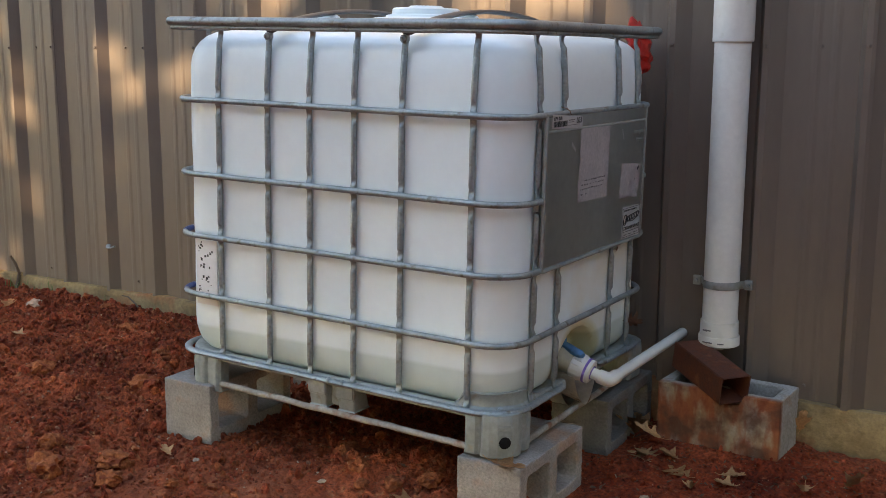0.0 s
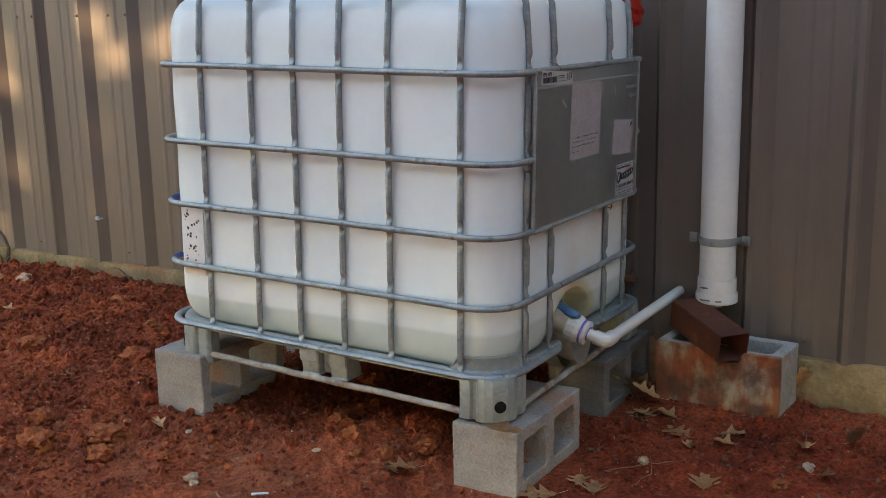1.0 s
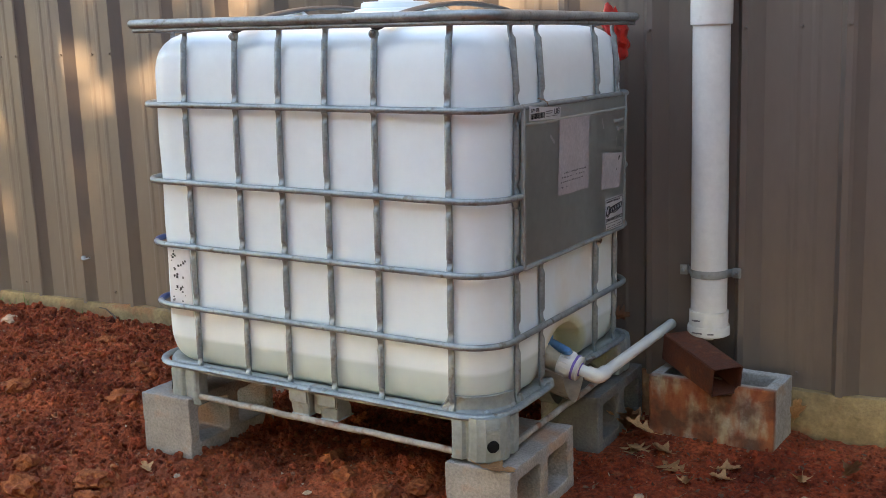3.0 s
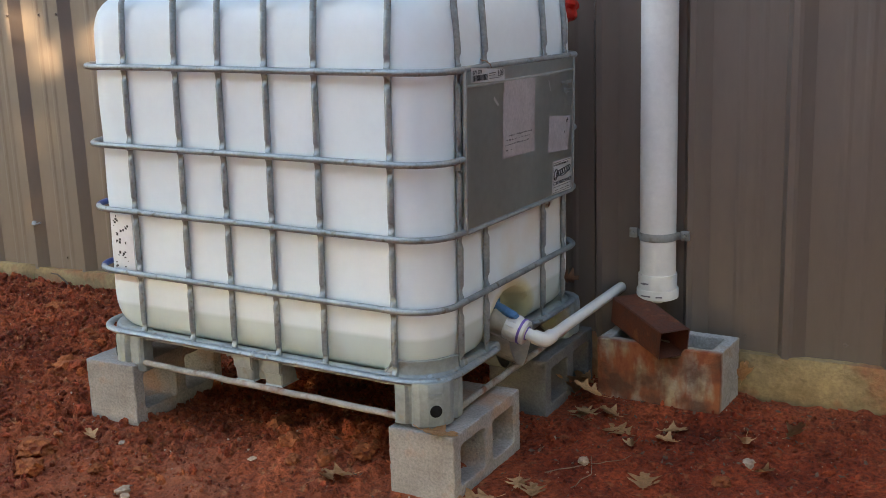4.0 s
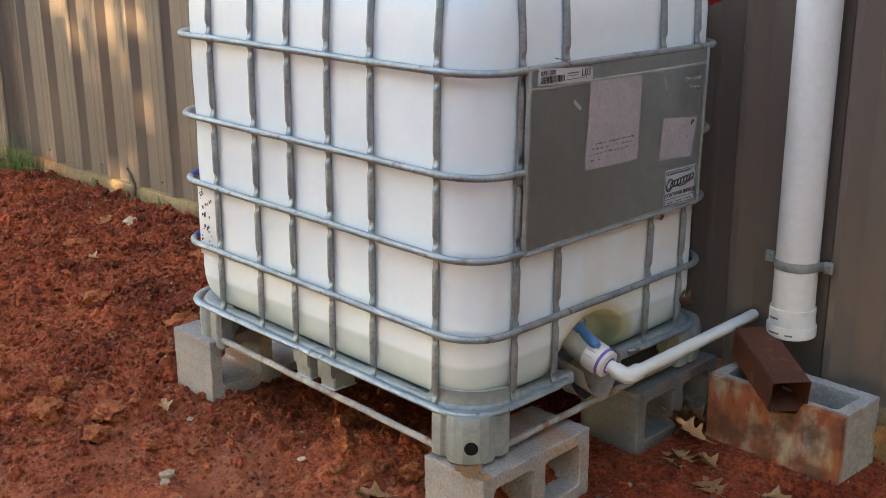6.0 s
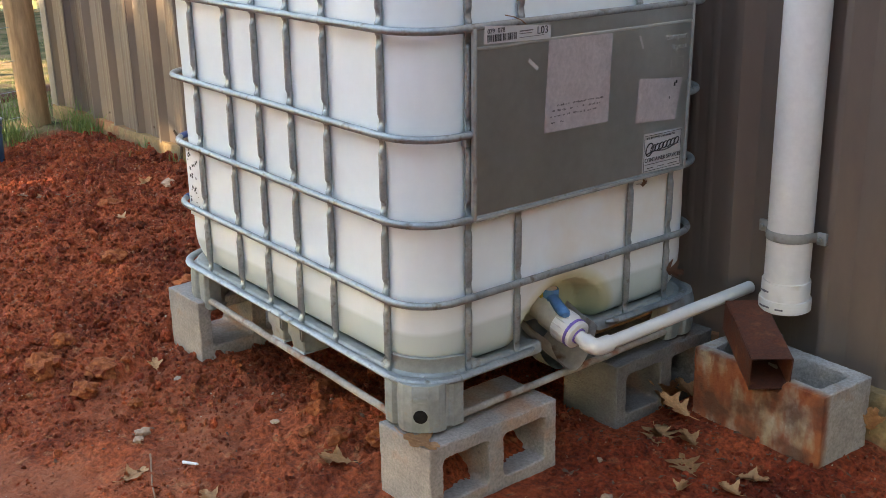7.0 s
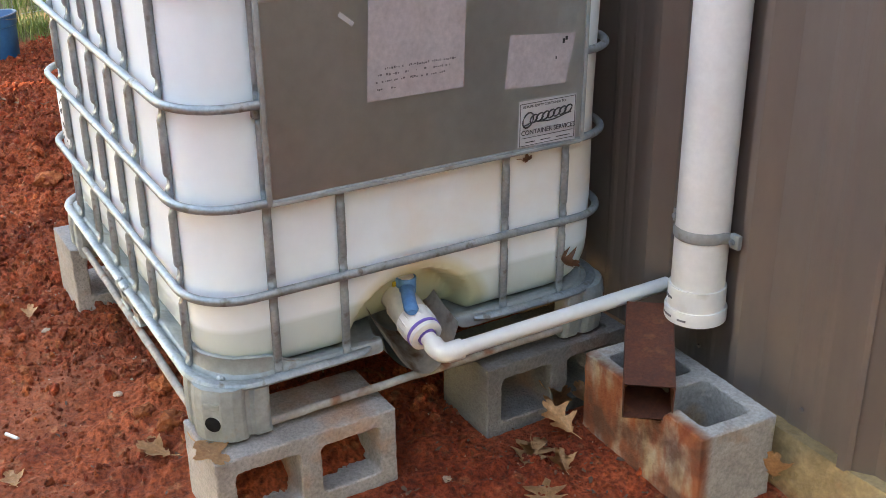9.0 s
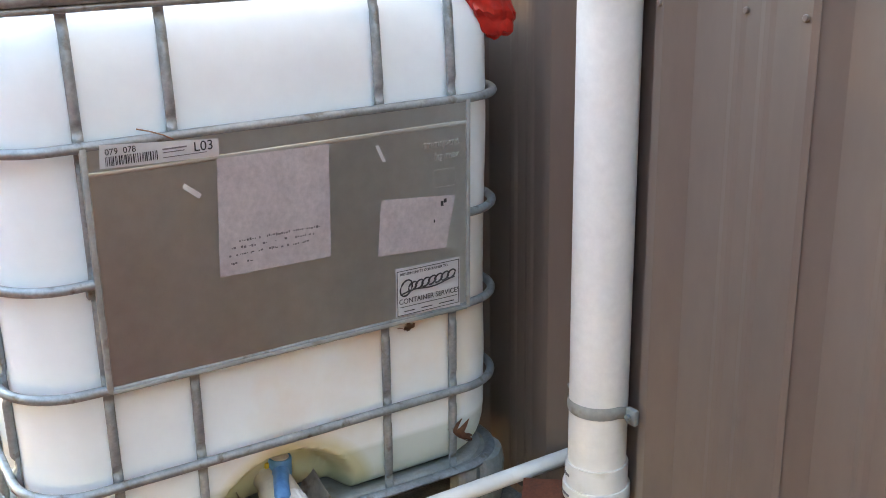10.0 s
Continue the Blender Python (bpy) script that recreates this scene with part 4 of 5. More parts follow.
    for k in range(8):
        cy = 0.727 + 0.0145 * k
        pts = [(0.0108, cy + 0.0085 * math.cos(a) * (1.5 if k == 0 else 1) + 0.004 * math.sin(a), 0.556 + 0.0013 * k + (0.016 if k == 0 else 0.0085) * math.sin(a))
               for a in [2 * math.pi * i / 14 for i in range(14)]]
        sweep(bm, pts, 0.0016, 6, True)
    sweep(bm, [(0.0108, 0.718 + 0.118 * k / 8, 0.545 + 0.010 * k / 8 + 0.003 * math.sin(k)) for k in range(9)], 0.0014, 6)
    part("logo_shape", bm, INK, stk)
    sheet("tape_scrap", ((0.309, 1.015), (0.336, 0.993), (0.341, 1.000), (0.313, 1.023)), LABEL, "small torn white tape")
    sheet("tape_scrap", ((0.683, 1.006), (0.690, 1.006), (0.676, 1.038), (0.669, 1.038)), LABEL, "small torn white tape")
    words("transport", 0.770, 1.018, 0.021, PLATE, plate, 0.0088, 0.0012)
    words("kg max.", 0.795, 0.994, 0.019, PLATE, plate, 0.0088, 0.0012)
    strokes("embossed_mark", [(0.792, 0.842, 0.938, 0.940), (0.792, 0.842, 0.972, 0.974), (0.792, 0.794, 0.938, 0.974), (0.840, 0.842, 0.938, 0.974),
                              (0.814, 0.820, 0.980, 0.986)], PLATE, plate, 0.0096)

    # scraped old label at the far end of the long side
    bm = bmesh.new()
    box(bm, (-1.118, 0.0165, 0.270), (-1.032, 0.0195, 0.475), 0.001)
    lab = part("side_label", bm, LABEL, tank, "torn white label with black smudges")
    bm = bmesh.new()
    for _ in range(34):
        x, z, w, h = rnd.uniform(-1.11, -1.05), rnd.uniform(0.29, 0.465), rnd.uniform(0.002, 0.008), rnd.uniform(0.002, 0.009)
        box(bm, (x, 0.0155, z), (x + w, 0.0162, z + h))
    tagged(part("smudge", bm, INK, lab, smooth=False), kind="stuff")

    # outlet: tray, valve, union, elbow, pipe
    bm = bmesh.new()
    n = 40
    rows = []
    for i in range(n + 1):
        y = 0.480 - 0.084 * math.cos(math.pi * i / n)
        z = trough(y)
        rows.append([bm.verts.new((x, y, z + dz)) for x, dz in ((-0.12, 0.040), (-0.05, 0.012), (0.006, 0.0), (0.010, -0.003))])
    for a, b in zip(rows, rows[1:]):
        for j in range(3):
            bm.faces.new((a[j], a[j + 1], b[j + 1], b[j]))
    bmesh.ops.solidify(bm, geom=bm.faces, thickness=0.0025)
    part("outlet_tray", bm, TRAY, tote, "curved stained sheet below the outlet")
    valve = part("valve", lathe(bmesh.new(), [(0.0, -0.10), (0.045, -0.10), (0.045, -0.085), (0.034, -0.08), (0.033, -0.03), (0.038, -0.028), (0.038, 0.03), (0.0, 0.03)], 28,
                                axis((-0.045, 0.470, 0.155), (0.06, 0.473, 0.125))), CREAM, tote, "cream plastic ball valve")
    bm = bmesh.new()
    lathe(bm, [(0.0, 0.0), (0.013, 0.0), (0.016, 0.014), (0.0230, 0.018), (0.0235, 0.056), (0.0220, 0.059), (0.0, 0.059)], 20, axis((-0.086, 0.486, 0.160), (-0.086, 0.488, 0.30)))
    stem = part("valve_stem", bm, BLUE, valve)
    part("cap_disc", lathe(bmesh.new(), [(0.0, 0.0602), (0.0175, 0.0602), (0.0185, 0.0588), (0.0185, 0.054), (0.0, 0.054)], 20,
                           axis((-0.086, 0.486, 0.160), (-0.086, 0.488, 0.30))), PAPER, stem, "dull pale disc")
    bm = bmesh.new()
    sweep(bm, [(-0.088, 0.487, 0.194), (-0.066, 0.479, 0.194), (-0.044, 0.470, 0.193), (-0.022, 0.461, 0.190), (0.000, 0.453, 0.187), (0.010, 0.449, 0.185)], 0.0145, 12,
          scales=[(1.2, 1.25), (1.2, 1.2), (1.05, 1.05), (1.05, 0.9), (1.1, 0.75), (0.7, 0.5)])
    part("handle", bm, BLUE, valve, "faded blue lever")
    bm = bmesh.new()
    box(bm, (-0.104, 0.456, 0.188), (-0.086, 0.468, 0.211), 0.003)
    part("yellow_stop", bm, YELLOW, valve)
    line = axis((-0.030, 0.4695, 0.1495), (0.075, 0.4735, 0.119))
    bm = lathe(bmesh.new(), [(0.0, 0.0), (0.036, 0.0), (0.0395, 0.004), (0.0395, 0.036), (0.0375, 0.040), (0.0375, 0.050), (0.0, 0.050)], 32, line)
    union = part("union", bm, PVC, valve, "white plastic pipe union")
    bm = bmesh.new()
    for k in range(16):
        a = 2 * math.pi * k / 16
        box(bm, (0.0385 * math.cos(a) - 0.002, 0.0385 * math.sin(a) - 0.002, 0.006), (0.0385 * math.cos(a) + 0.002, 0.0385 * math.sin(a) + 0.002, 0.034))
    bm.transform(line)
    part("union_rib", bm, PVC, union, smooth=False)
    part("purple_band", lathe(bmesh.new(), [(0.030, 0.046), (0.0382, 0.046), (0.0386, 0.048), (0.0386, 0.053), (0.030, 0.054)], 32, line), PURPLE, union, "purple primer ring")
    part("union_collar", lathe(bmesh.new(), [(0.0, 0.053), (0.0365, 0.053), (0.0365, 0.063), (0.030, 0.066), (0.023, 0.066), (0.023, 0.060), (0.0, 0.060)], 32, line), PVC, union)
    part("purple_primer", lathe(bmesh.new(), [(0.0, 0.060), (0.0205, 0.060), (0.0205, 0.068), (0.0, 0.068)], 24, line), PURPLE, union)
    e0, e1 = line @ Vector((0, 0, 0.060)), line @ Vector((0, 0, 0.088))
    corner = line @ Vector((0, 0, 0.122))
    end = Vector((0.107, 1.062, 0.136))
    run = (end - corner).normalized()
    bm = bmesh.new()
    sweep(bm, [e0, e1], 0.0172, 20)
    part("nipple", bm, PVC, valve)
    bm = bmesh.new()
    pts = [e1]
    for k in range(9):
        t = k / 8
        a, b = corner - (corner - e1).normalized() * 0.022, corner + run * 0.022
        pts.append((1 - t) ** 2 * a + 2 * t * (1 - t) * corner + t * t * b)
    pts.append(corner + run * 0.048)
    sweep(bm, pts, 0.0215, 20)
    part("elbow", bm, PVC, valve, "white plastic elbow")
    bm = bmesh.new()
    prof = [(0.0167, 0.0), (0.0167, (end - corner).length - 0.02), (0.0167, (end - corner).length), (0.0135, (end - corner).length), (0.0135, (end - corner).length - 0.10), (0.0, (end - corner).length - 0.10)]
    lathe(bm, [(0.0, 0.0)] + prof, 24, axis(corner, end) @ Matrix.Translation((0, 0, 0.03)) @ Matrix.Translation((0, 0, -0.03)))
    part("outlet_pipe", bm, PVC, valve, "thin white plastic pipe with open end")

    # blue paint rubbed on two rail ends at the far corner
    for key in ("r5", "r4"):
        pts = [p_ for p_ in loop if p_[0] < X0 + 0.045 and p_[1] < 0.105]
        bm = bmesh.new()
        sweep(bm, [(x, y, Z[key] + 0.0012 * noise.noise(Vector((x * 4, y * 4, Z[key] * 9)))) for x, y in pts], R + 0.0006, 12)
        part("blue_paint", bm, BLUE_MARK, tote, "blue paint on the rail bend")
    # loose wire end on the second rail
    bm = bmesh.new()
    sweep(bm, [(0.004, 0.245, 0.925), (0.012, 0.262, 0.921), (0.012, 0.285, 0.912), (0.008, 0.302, 0.902)], 0.0012, 6)
    part("wire_end", bm, STEM, tote)
    return tote


build_tote()


# ---- downpipe, spout ----
def build_downpipe():
    t = thing("downpipe", "fat white plastic downpipe strapped to the wall, capped foot", "drain pipe", pose(0.247, 1.021, 0.0))
    part("pipe", lathe(bmesh.new(), [(0.0, 0.36), (0.0572, 0.36), (0.0572, 3.3), (0.0, 3.3)], 48), PVC_DIM, t)
    part("upper_coupling", lathe(bmesh.new(), [(0.058, 1.300), (0.0635, 1.300), (0.0640, 1.304), (0.0640, 1.62), (0.058, 1.62)], 48), PVC, t, "white pipe coupling with glue smears")
    part("lower_coupling", lathe(bmesh.new(), [(0.056, 0.400), (0.0612, 0.400), (0.0618, 0.397), (0.0618, 0.345), (0.056, 0.345)], 48), PVC, t)
    part("end_cap", lathe(bmesh.new(), [(0.0, 0.318), (0.060, 0.318), (0.0668, 0.322), (0.0670, 0.348), (0.0655, 0.352), (0.058, 0.352)], 48), PVC, t, "white end cap")
    part("drain_plug", lathe(bmesh.new(), [(0.0, 0.302), (0.017, 0.302), (0.018, 0.306), (0.018, 0.319), (0.0, 0.319)], 24), PVC, t)
    for a, h in ((-2.1, 0.372), (-1.9, 0.374), (-2.0, 0.334), (-1.75, 0.335), (-1.2, 0.334)):
        c, s = math.cos(a), math.sin(a)
        r = 0.0622 if h > 0.35 else 0.0672
        part("printed_mark", box(bmesh.new(), (-0.010, -0.0022, -0.002), (0.010, 0.0022, 0.0004)), FAINT_INK, t, smooth=False, loc=axis((r * c, r * s, h), (2 * c, 2 * s, h)))
    bm = bmesh.new()
    pts = [(0.0590 * math.cos(a), 0.0590 * math.sin(a), 0.523) for a in [math.pi + math.pi * k / 24 for k in range(25)]]
    pts = [(-0.082, 0.040, 0.523), (-0.072, 0.020, 0.523)] + pts + [(0.072, 0.020, 0.523), (0.096, 0.012, 0.523)]
    sweep(bm, pts, 0.013, 8, scales=[(0.12, 1.0)] * len(pts))
    strap = part("strap", bm, SHEET, t, "galvanised pipe strap")
    for x in (-0.085, 0.086):
        bm = bmesh.new()
        box(bm, (x - 0.013, 0.004, 0.508), (x + 0.013, 0.016, 0.540), 0.003)
        ear = part("strap_ear", bm, SHEET, strap, "bent strap ear with bolt")
        bm = bmesh.new()
        lathe(bm, [(0.0, 0.010), (0.006, 0.009), (0.007, 0.003), (0.0, 0.0)], 8, axis((x, 0.004, 0.525), (x, -1, 0.525)))
        part("bolt", bm, GALV, ear)


build_downpipe()


def build_spout():
    """A rectangular rusty tube, 100 by 86 mm, open at both ends."""
    bm = bmesh.new()
    w, h, l, s = 0.102, 0.088, 0.285, 0.003
    outer = [(-w / 2, 0), (w / 2, 0), (w / 2, h), (-w / 2, h)]
    inner = [(-w / 2 + s, s), (w / 2 - s, s), (w / 2 - s, h - s), (-w / 2 + s, h - s)]
    n = 10
    ro, ri = [], []
    for i in range(n + 1):
        y = l * i / n
        wob = lambda x, z: Vector((x, y, z)) + noise.noise_vector(Vector((x * 9, y * 9, z * 9))) * 0.002
        ro.append([bm.verts.new(wob(x, z)) for x, z in outer])
        ri.append([bm.verts.new(wob(x, z)) for x, z in inner])
    for r in (ro, ri):
        for a, b in zip(r, r[1:]):
            for k in range(4):
                bm.faces.new((a[k], a[(k + 1) % 4], b[(k + 1) % 4], b[k]))
    for i in (0, n):
        for k in range(4):
            bm.faces.new((ro[i][k], ro[i][(k + 1) % 4], ri[i][(k + 1) % 4], ri[i][k]))
    bmesh.ops.recalc_face_normals(bm, faces=bm.faces)
    bmesh.ops.bevel(bm, geom=[e for e in bm.edges if e.calc_face_angle(0) > 1 and abs(e.verts[0].co.y - e.verts[1].co.y) > 0.02], offset=0.003, segments=2, affect="EDGES")
    ob = part("drain_spout", bm, RUST)
    tagged(ob, "rusty square steel spout resting in the block", "spout")
    ob.matrix_basis = pose(0.369, 0.793, 0.199, 9, 0, 50)


build_spout()


# ---- red plastic at the far top corner ----
def build_red():
    bm = bmesh.new()
    bmesh.ops.create_icosphere(bm, subdivisions=4, radius=1)
    for v in bm.verts:
        d = v.co.copy()
        k = 1 + 0.22 * noise.noise(d * 2.3) + 0.12 * noise.noise(d * 6)
        v.co = Vector((d.x * 0.035 * k, d.y * 0.050 * k, d.z * 0.085 * k))
        v.co.x += 0.10 * -v.co.z + 0.004 * math.sin(d.z * 14)
        v.co.y += -0.35 * v.co.z
    ob = part("red_wrap", bm, RED)
    tagged(ob, "crumpled glossy red plastic wrap hanging over the cage corner", "plastic wrap")
    ob.matrix_basis = pose(-0.040, 0.955, 1.283)


build_red()


# ---- trees that shade the yard, behind the path ----
def build_tree(x, y, tall, crown, leaves, size, seed, label):
    rnd = random.Random(seed)
    t = thing("tree", label, "tree", Matrix.Translation((x, y, 0)), group="yard trees")
    bm = bmesh.new()
    lean = Vector((rnd.uniform(-0.3, 0.3), rnd.uniform(-0.3, 0.3), 0))
    n = 10
    pts = [lean * (k / n) ** 1.5 + Vector((0.06 * math.sin(k * 1.3 + seed), 0.06 * math.cos(k * 1.7), -0.1 + tall * k / n)) for k in range(n + 1)]
    sweep(bm, pts, 0.15, 10, scales=[(1.2 - 0.95 * k / n,) * 2 for k in range(n + 1)])
    for k in range(9):
        z = tall * (0.28 + 0.07 * k)
        a = k * 2.4 + seed
        b = Vector((0, 0, z)) + lean * (z / tall) ** 1.5
        e = b + Vector((math.cos(a) * crown[0] * 0.7, math.sin(a) * crown[1] * 0.7, 0.7))
        sweep(bm, [b.lerp(e, j / 5) + Vector((0, 0, 0.12 * math.sin(j))) for j in range(6)], 0.05, 6, scales=[(1 - 0.17 * j,) * 2 for j in range(6)])
    part("trunk", bm, BARK, t)
    verts, faces = [], []
    centre = Vector((lean.x, lean.y, crown[3]))
    clumps = []
    for _ in range(max(40, leaves // 26)):
        d = Vector((rnd.gauss(0, 1), rnd.gauss(0, 1), rnd.gauss(0, 1))).normalized() * rnd.random() ** 0.4
        clumps.append(centre + Vector((d.x * crown[0], d.y * crown[1], d.z * crown[2])))
    for i in range(leaves):
        c = clumps[i % len(clumps)] + Vector((rnd.gauss(0, 0.24), rnd.gauss(0, 0.24), rnd.gauss(0, 0.20)))
        q = Euler((rnd.uniform(0, 6.3), rnd.uniform(0, 6.3), rnd.uniform(0, 6.3))).to_matrix()
        s = size * rnd.uniform(0.6, 1.3)
        k = len(verts)
        for u, v, w in ((-1, 0, 0), (0, -0.55, 0.12), (1, 0, 0), (0, 0.55, 0.12)):
            verts.append(c + q @ Vector((u * s, v * s, w * s)))
        faces.append((k, k + 1, k + 2, k + 3))
    me = bpy.data.meshes.new("crown")
    me.from_pydata(verts, [], faces)
    me.materials.append(FOLIAGE)
    ob = new("crown", me)
    ob.parent = t
    return t


for i, tx in enumerate((4.6, 2.4, 0.2, -2.0, -4.2, -6.4)):
    build_tree(tx, -8.0 - 0.5 * (i % 2), 6.6, (1.75, 1.3, 3.0, 3.7), 8200, 0.18, i + 1, "dense leafy yard tree with a low crown")
build_tree(-7.75, -8.2, 6.6, (1.15, 1.1, 3.0, 3.7), 5600, 0.18, 10, "dense leafy yard tree with a low crown")
build_tree(-9.5, -8.2, 6.8, (1.25, 1.1, 3.0, 4.1), 2500, 0.14, 11, "thin yard tree with a sparse crown")
build_tree(-11.8, -8.4, 6.8, (1.3, 1.1, 3.0, 4.1), 2300, 0.14, 12, "thin yard tree with a sparse crown")

# far trees added to hold back low sky light from the west
for i, (tx, ty) in enumerate(((-12.6, -2.4), (-13.2, 0.2), (-12.8, 2.8), (-12.0, 5.4))):
    build_tree(tx, ty, 5.0, (1.4, 1.4, 2.5, 2.7), 4800, 0.17, i + 31, "small dense tree added to block low sky")

# unseen trees added on the right to block low sky light
for i, (tx, ty) in enumerate(((6.2, -4.6), (5.7, -2.9), (6.2, 1.9), (6.0, 3.8))):
    build_tree(tx, ty, 5.0, (1.4, 1.4, 2.5, 2.7), 4600, 0.17, i + 51, "small dense tree added to block low sky")
# unseen lower tree, added to dim that side only a little
build_tree(6.4, -0.3, 3.7, (1.1, 1.1, 1.9, 2.0), 2000, 0.16, 60, "low open tree added to dim the right side")


# ---- ground clutter ----
def surface(x, y):
    return height(x, y)


def build_clods():
    """Loose crumbs of clay too many to count."""
    rnd = random.Random(21)
    base = bmesh.new()
    bmesh.ops.create_icosphere(base, subdivisions=1, radius=1)
    bv = [v.co.copy() for v in base.verts]
    bf = [tuple(v.index for v in f.verts) for f in base.faces]
    base.free()
    for name, mat, count, lo, hi, lab in (("soil_crumbs", CRUMB, 40000, 0.0022, 0.015, "loose red clay crumbs on the ground"),
                                          ("clay_clods", CRUMB, 2400, 0.008, 0.030, "broken red clay clods on the dug ground"),
                                          ("dry_clay_bits", PALE_CLAY, 3800, 0.0018, 0.0075, "paler dry clay bits on the ground"),
                                          ("grit", STONE, 900, 0.0016, 0.0048, "pale grit and tiny stones in the clay")):
        verts, faces = [], []
        made = 0
        while made < count:
            x, y = rnd.uniform(-4.5, 0.95), rnd.uniform(-0.9, 1.03)
            west = smooth01(-0.75, -1.5, x)
            keep = 0.16 + 0.84 * max(smooth01(-0.2, -0.9, x) * smooth01(-0.5 - 0.8 * west, 0.1 - 0.6 * west, y), 0.9 * smooth01(0.05, 0.3, y) * smooth01(0.05, -0.15, x), 0.35 * smooth01(0.35, 0.6, y))
            if noise.noise(Vector((x * 5, y * 5, 4))) * 0.8 + noise.noise(Vector((x * 14, y * 14, 4))) * 0.4 + rnd.random() > keep + 0.05:
                continue
            r = lo + (hi - lo) * rnd.random() ** 3.2 * (1 - 0.5 * smooth01(-0.1, 0.2, x)) * (1 - 0.55 * smooth01(0.05, -0.3, y) * (1 - smooth01(-0.75, -1.5, x)))
            z = surface(x, y) + r * 0.25
            rot = Euler((rnd.uniform(0, 6), rnd.uniform(0, 6), rnd.uniform(0, 6))).to_matrix()
            sc = Vector((rnd.uniform(0.6, 1.5), rnd.uniform(0.6, 1.3), rnd.uniform(0.4, 0.8)))
            k = len(verts)
            for c in bv:
                w = rot @ Vector((c.x * sc.x, c.y * sc.y, c.z * sc.z)) * (r * (1 + 0.35 * noise.noise(c * 1.7 + Vector((x * 50, y * 50, 0)))))
                verts.append((x + w.x, y + w.y, z + w.z))
            faces += [tuple(k + i for i in f) for f in bf]
            made += 1
        me = bpy.data.meshes.new(name)
        me.from_pydata(verts, [], faces)
        me.materials.append(mat)
        ob = new(name, me)
        tagged(ob, lab, "gravel" if mat is STONE else "soil", kind="stuff")


def build_litter():
    """Small dark flakes of broken leaf and bark near the blocks."""
    rnd = random.Random(77)
    verts, faces = [], []
    for _ in range(620):
        if rnd.random() < 0.6:
            x, y = rnd.gauss(0.35, 0.28), rnd.gauss(0.72, 0.22)
        else:
            x, y = rnd.uniform(-0.9, 0.95), rnd.uniform(-0.6, 0.95)
        if y > 1.02 or (-0.15 < x < 0.06 and -0.02 < y < 0.39):
            continue
        s = 0.003 + 0.009 * rnd.random() ** 1.8
        q = Euler((rnd.gauss(0, 0.35), rnd.gauss(0, 0.35), rnd.uniform(0, 6.3))).to_matrix()
        c = Vector((x, y, surface(x, y) + 0.004))
        k = len(verts)
        for u, v, w in ((-1, -0.3, 0), (-0.2, -0.6, 0.1), (1, 0.0, 0.25), (0.3, 0.55, 0.1), (-0.6, 0.4, 0.3)):
            verts.append(c + q @ Vector((u * s, v * s * rnd.uniform(0.5, 1), w * s)))
        faces.append(tuple(range(k, k + 5)))
    me = bpy.data.meshes.new("leaf_litter")
    me.from_pydata(verts, [], faces)
    me.materials.append(FLAKE)
    tagged(new("leaf_litter", me), "broken brown leaf flakes strewn on clay", "leaf litter", kind="stuff")


def lump(name, r, flat, seed, mat, label, category, group, x, y, sink=0.3, turn=0.0):
    bm = bmesh.new()
    bmesh.ops.create_icosphere(bm, subdivisions=3, radius=1)
    for v in bm.verts:
        d = v.co.copy()
        k = 1 + 0.40 * noise.noise(d * 1.5 + Vector((seed, 0, 0))) + 0.30 * noise.noise(d * 3.5 + Vector((0, seed, 0))) + 0.18 * noise.noise(d * 8) + 0.10 * noise.noise(d * 17)
        v.co = Vector((d.x * r * 1.15, d.y * r * 0.9, d.z * r * flat)) * k
    ob = part(name, bm, mat)
    tagged(ob, label, category, group)
    ob.matrix_basis = pose(x, y, surface(x, y) + r * flat * (1 - 2 * sink), 0, 0, turn)
    return ob


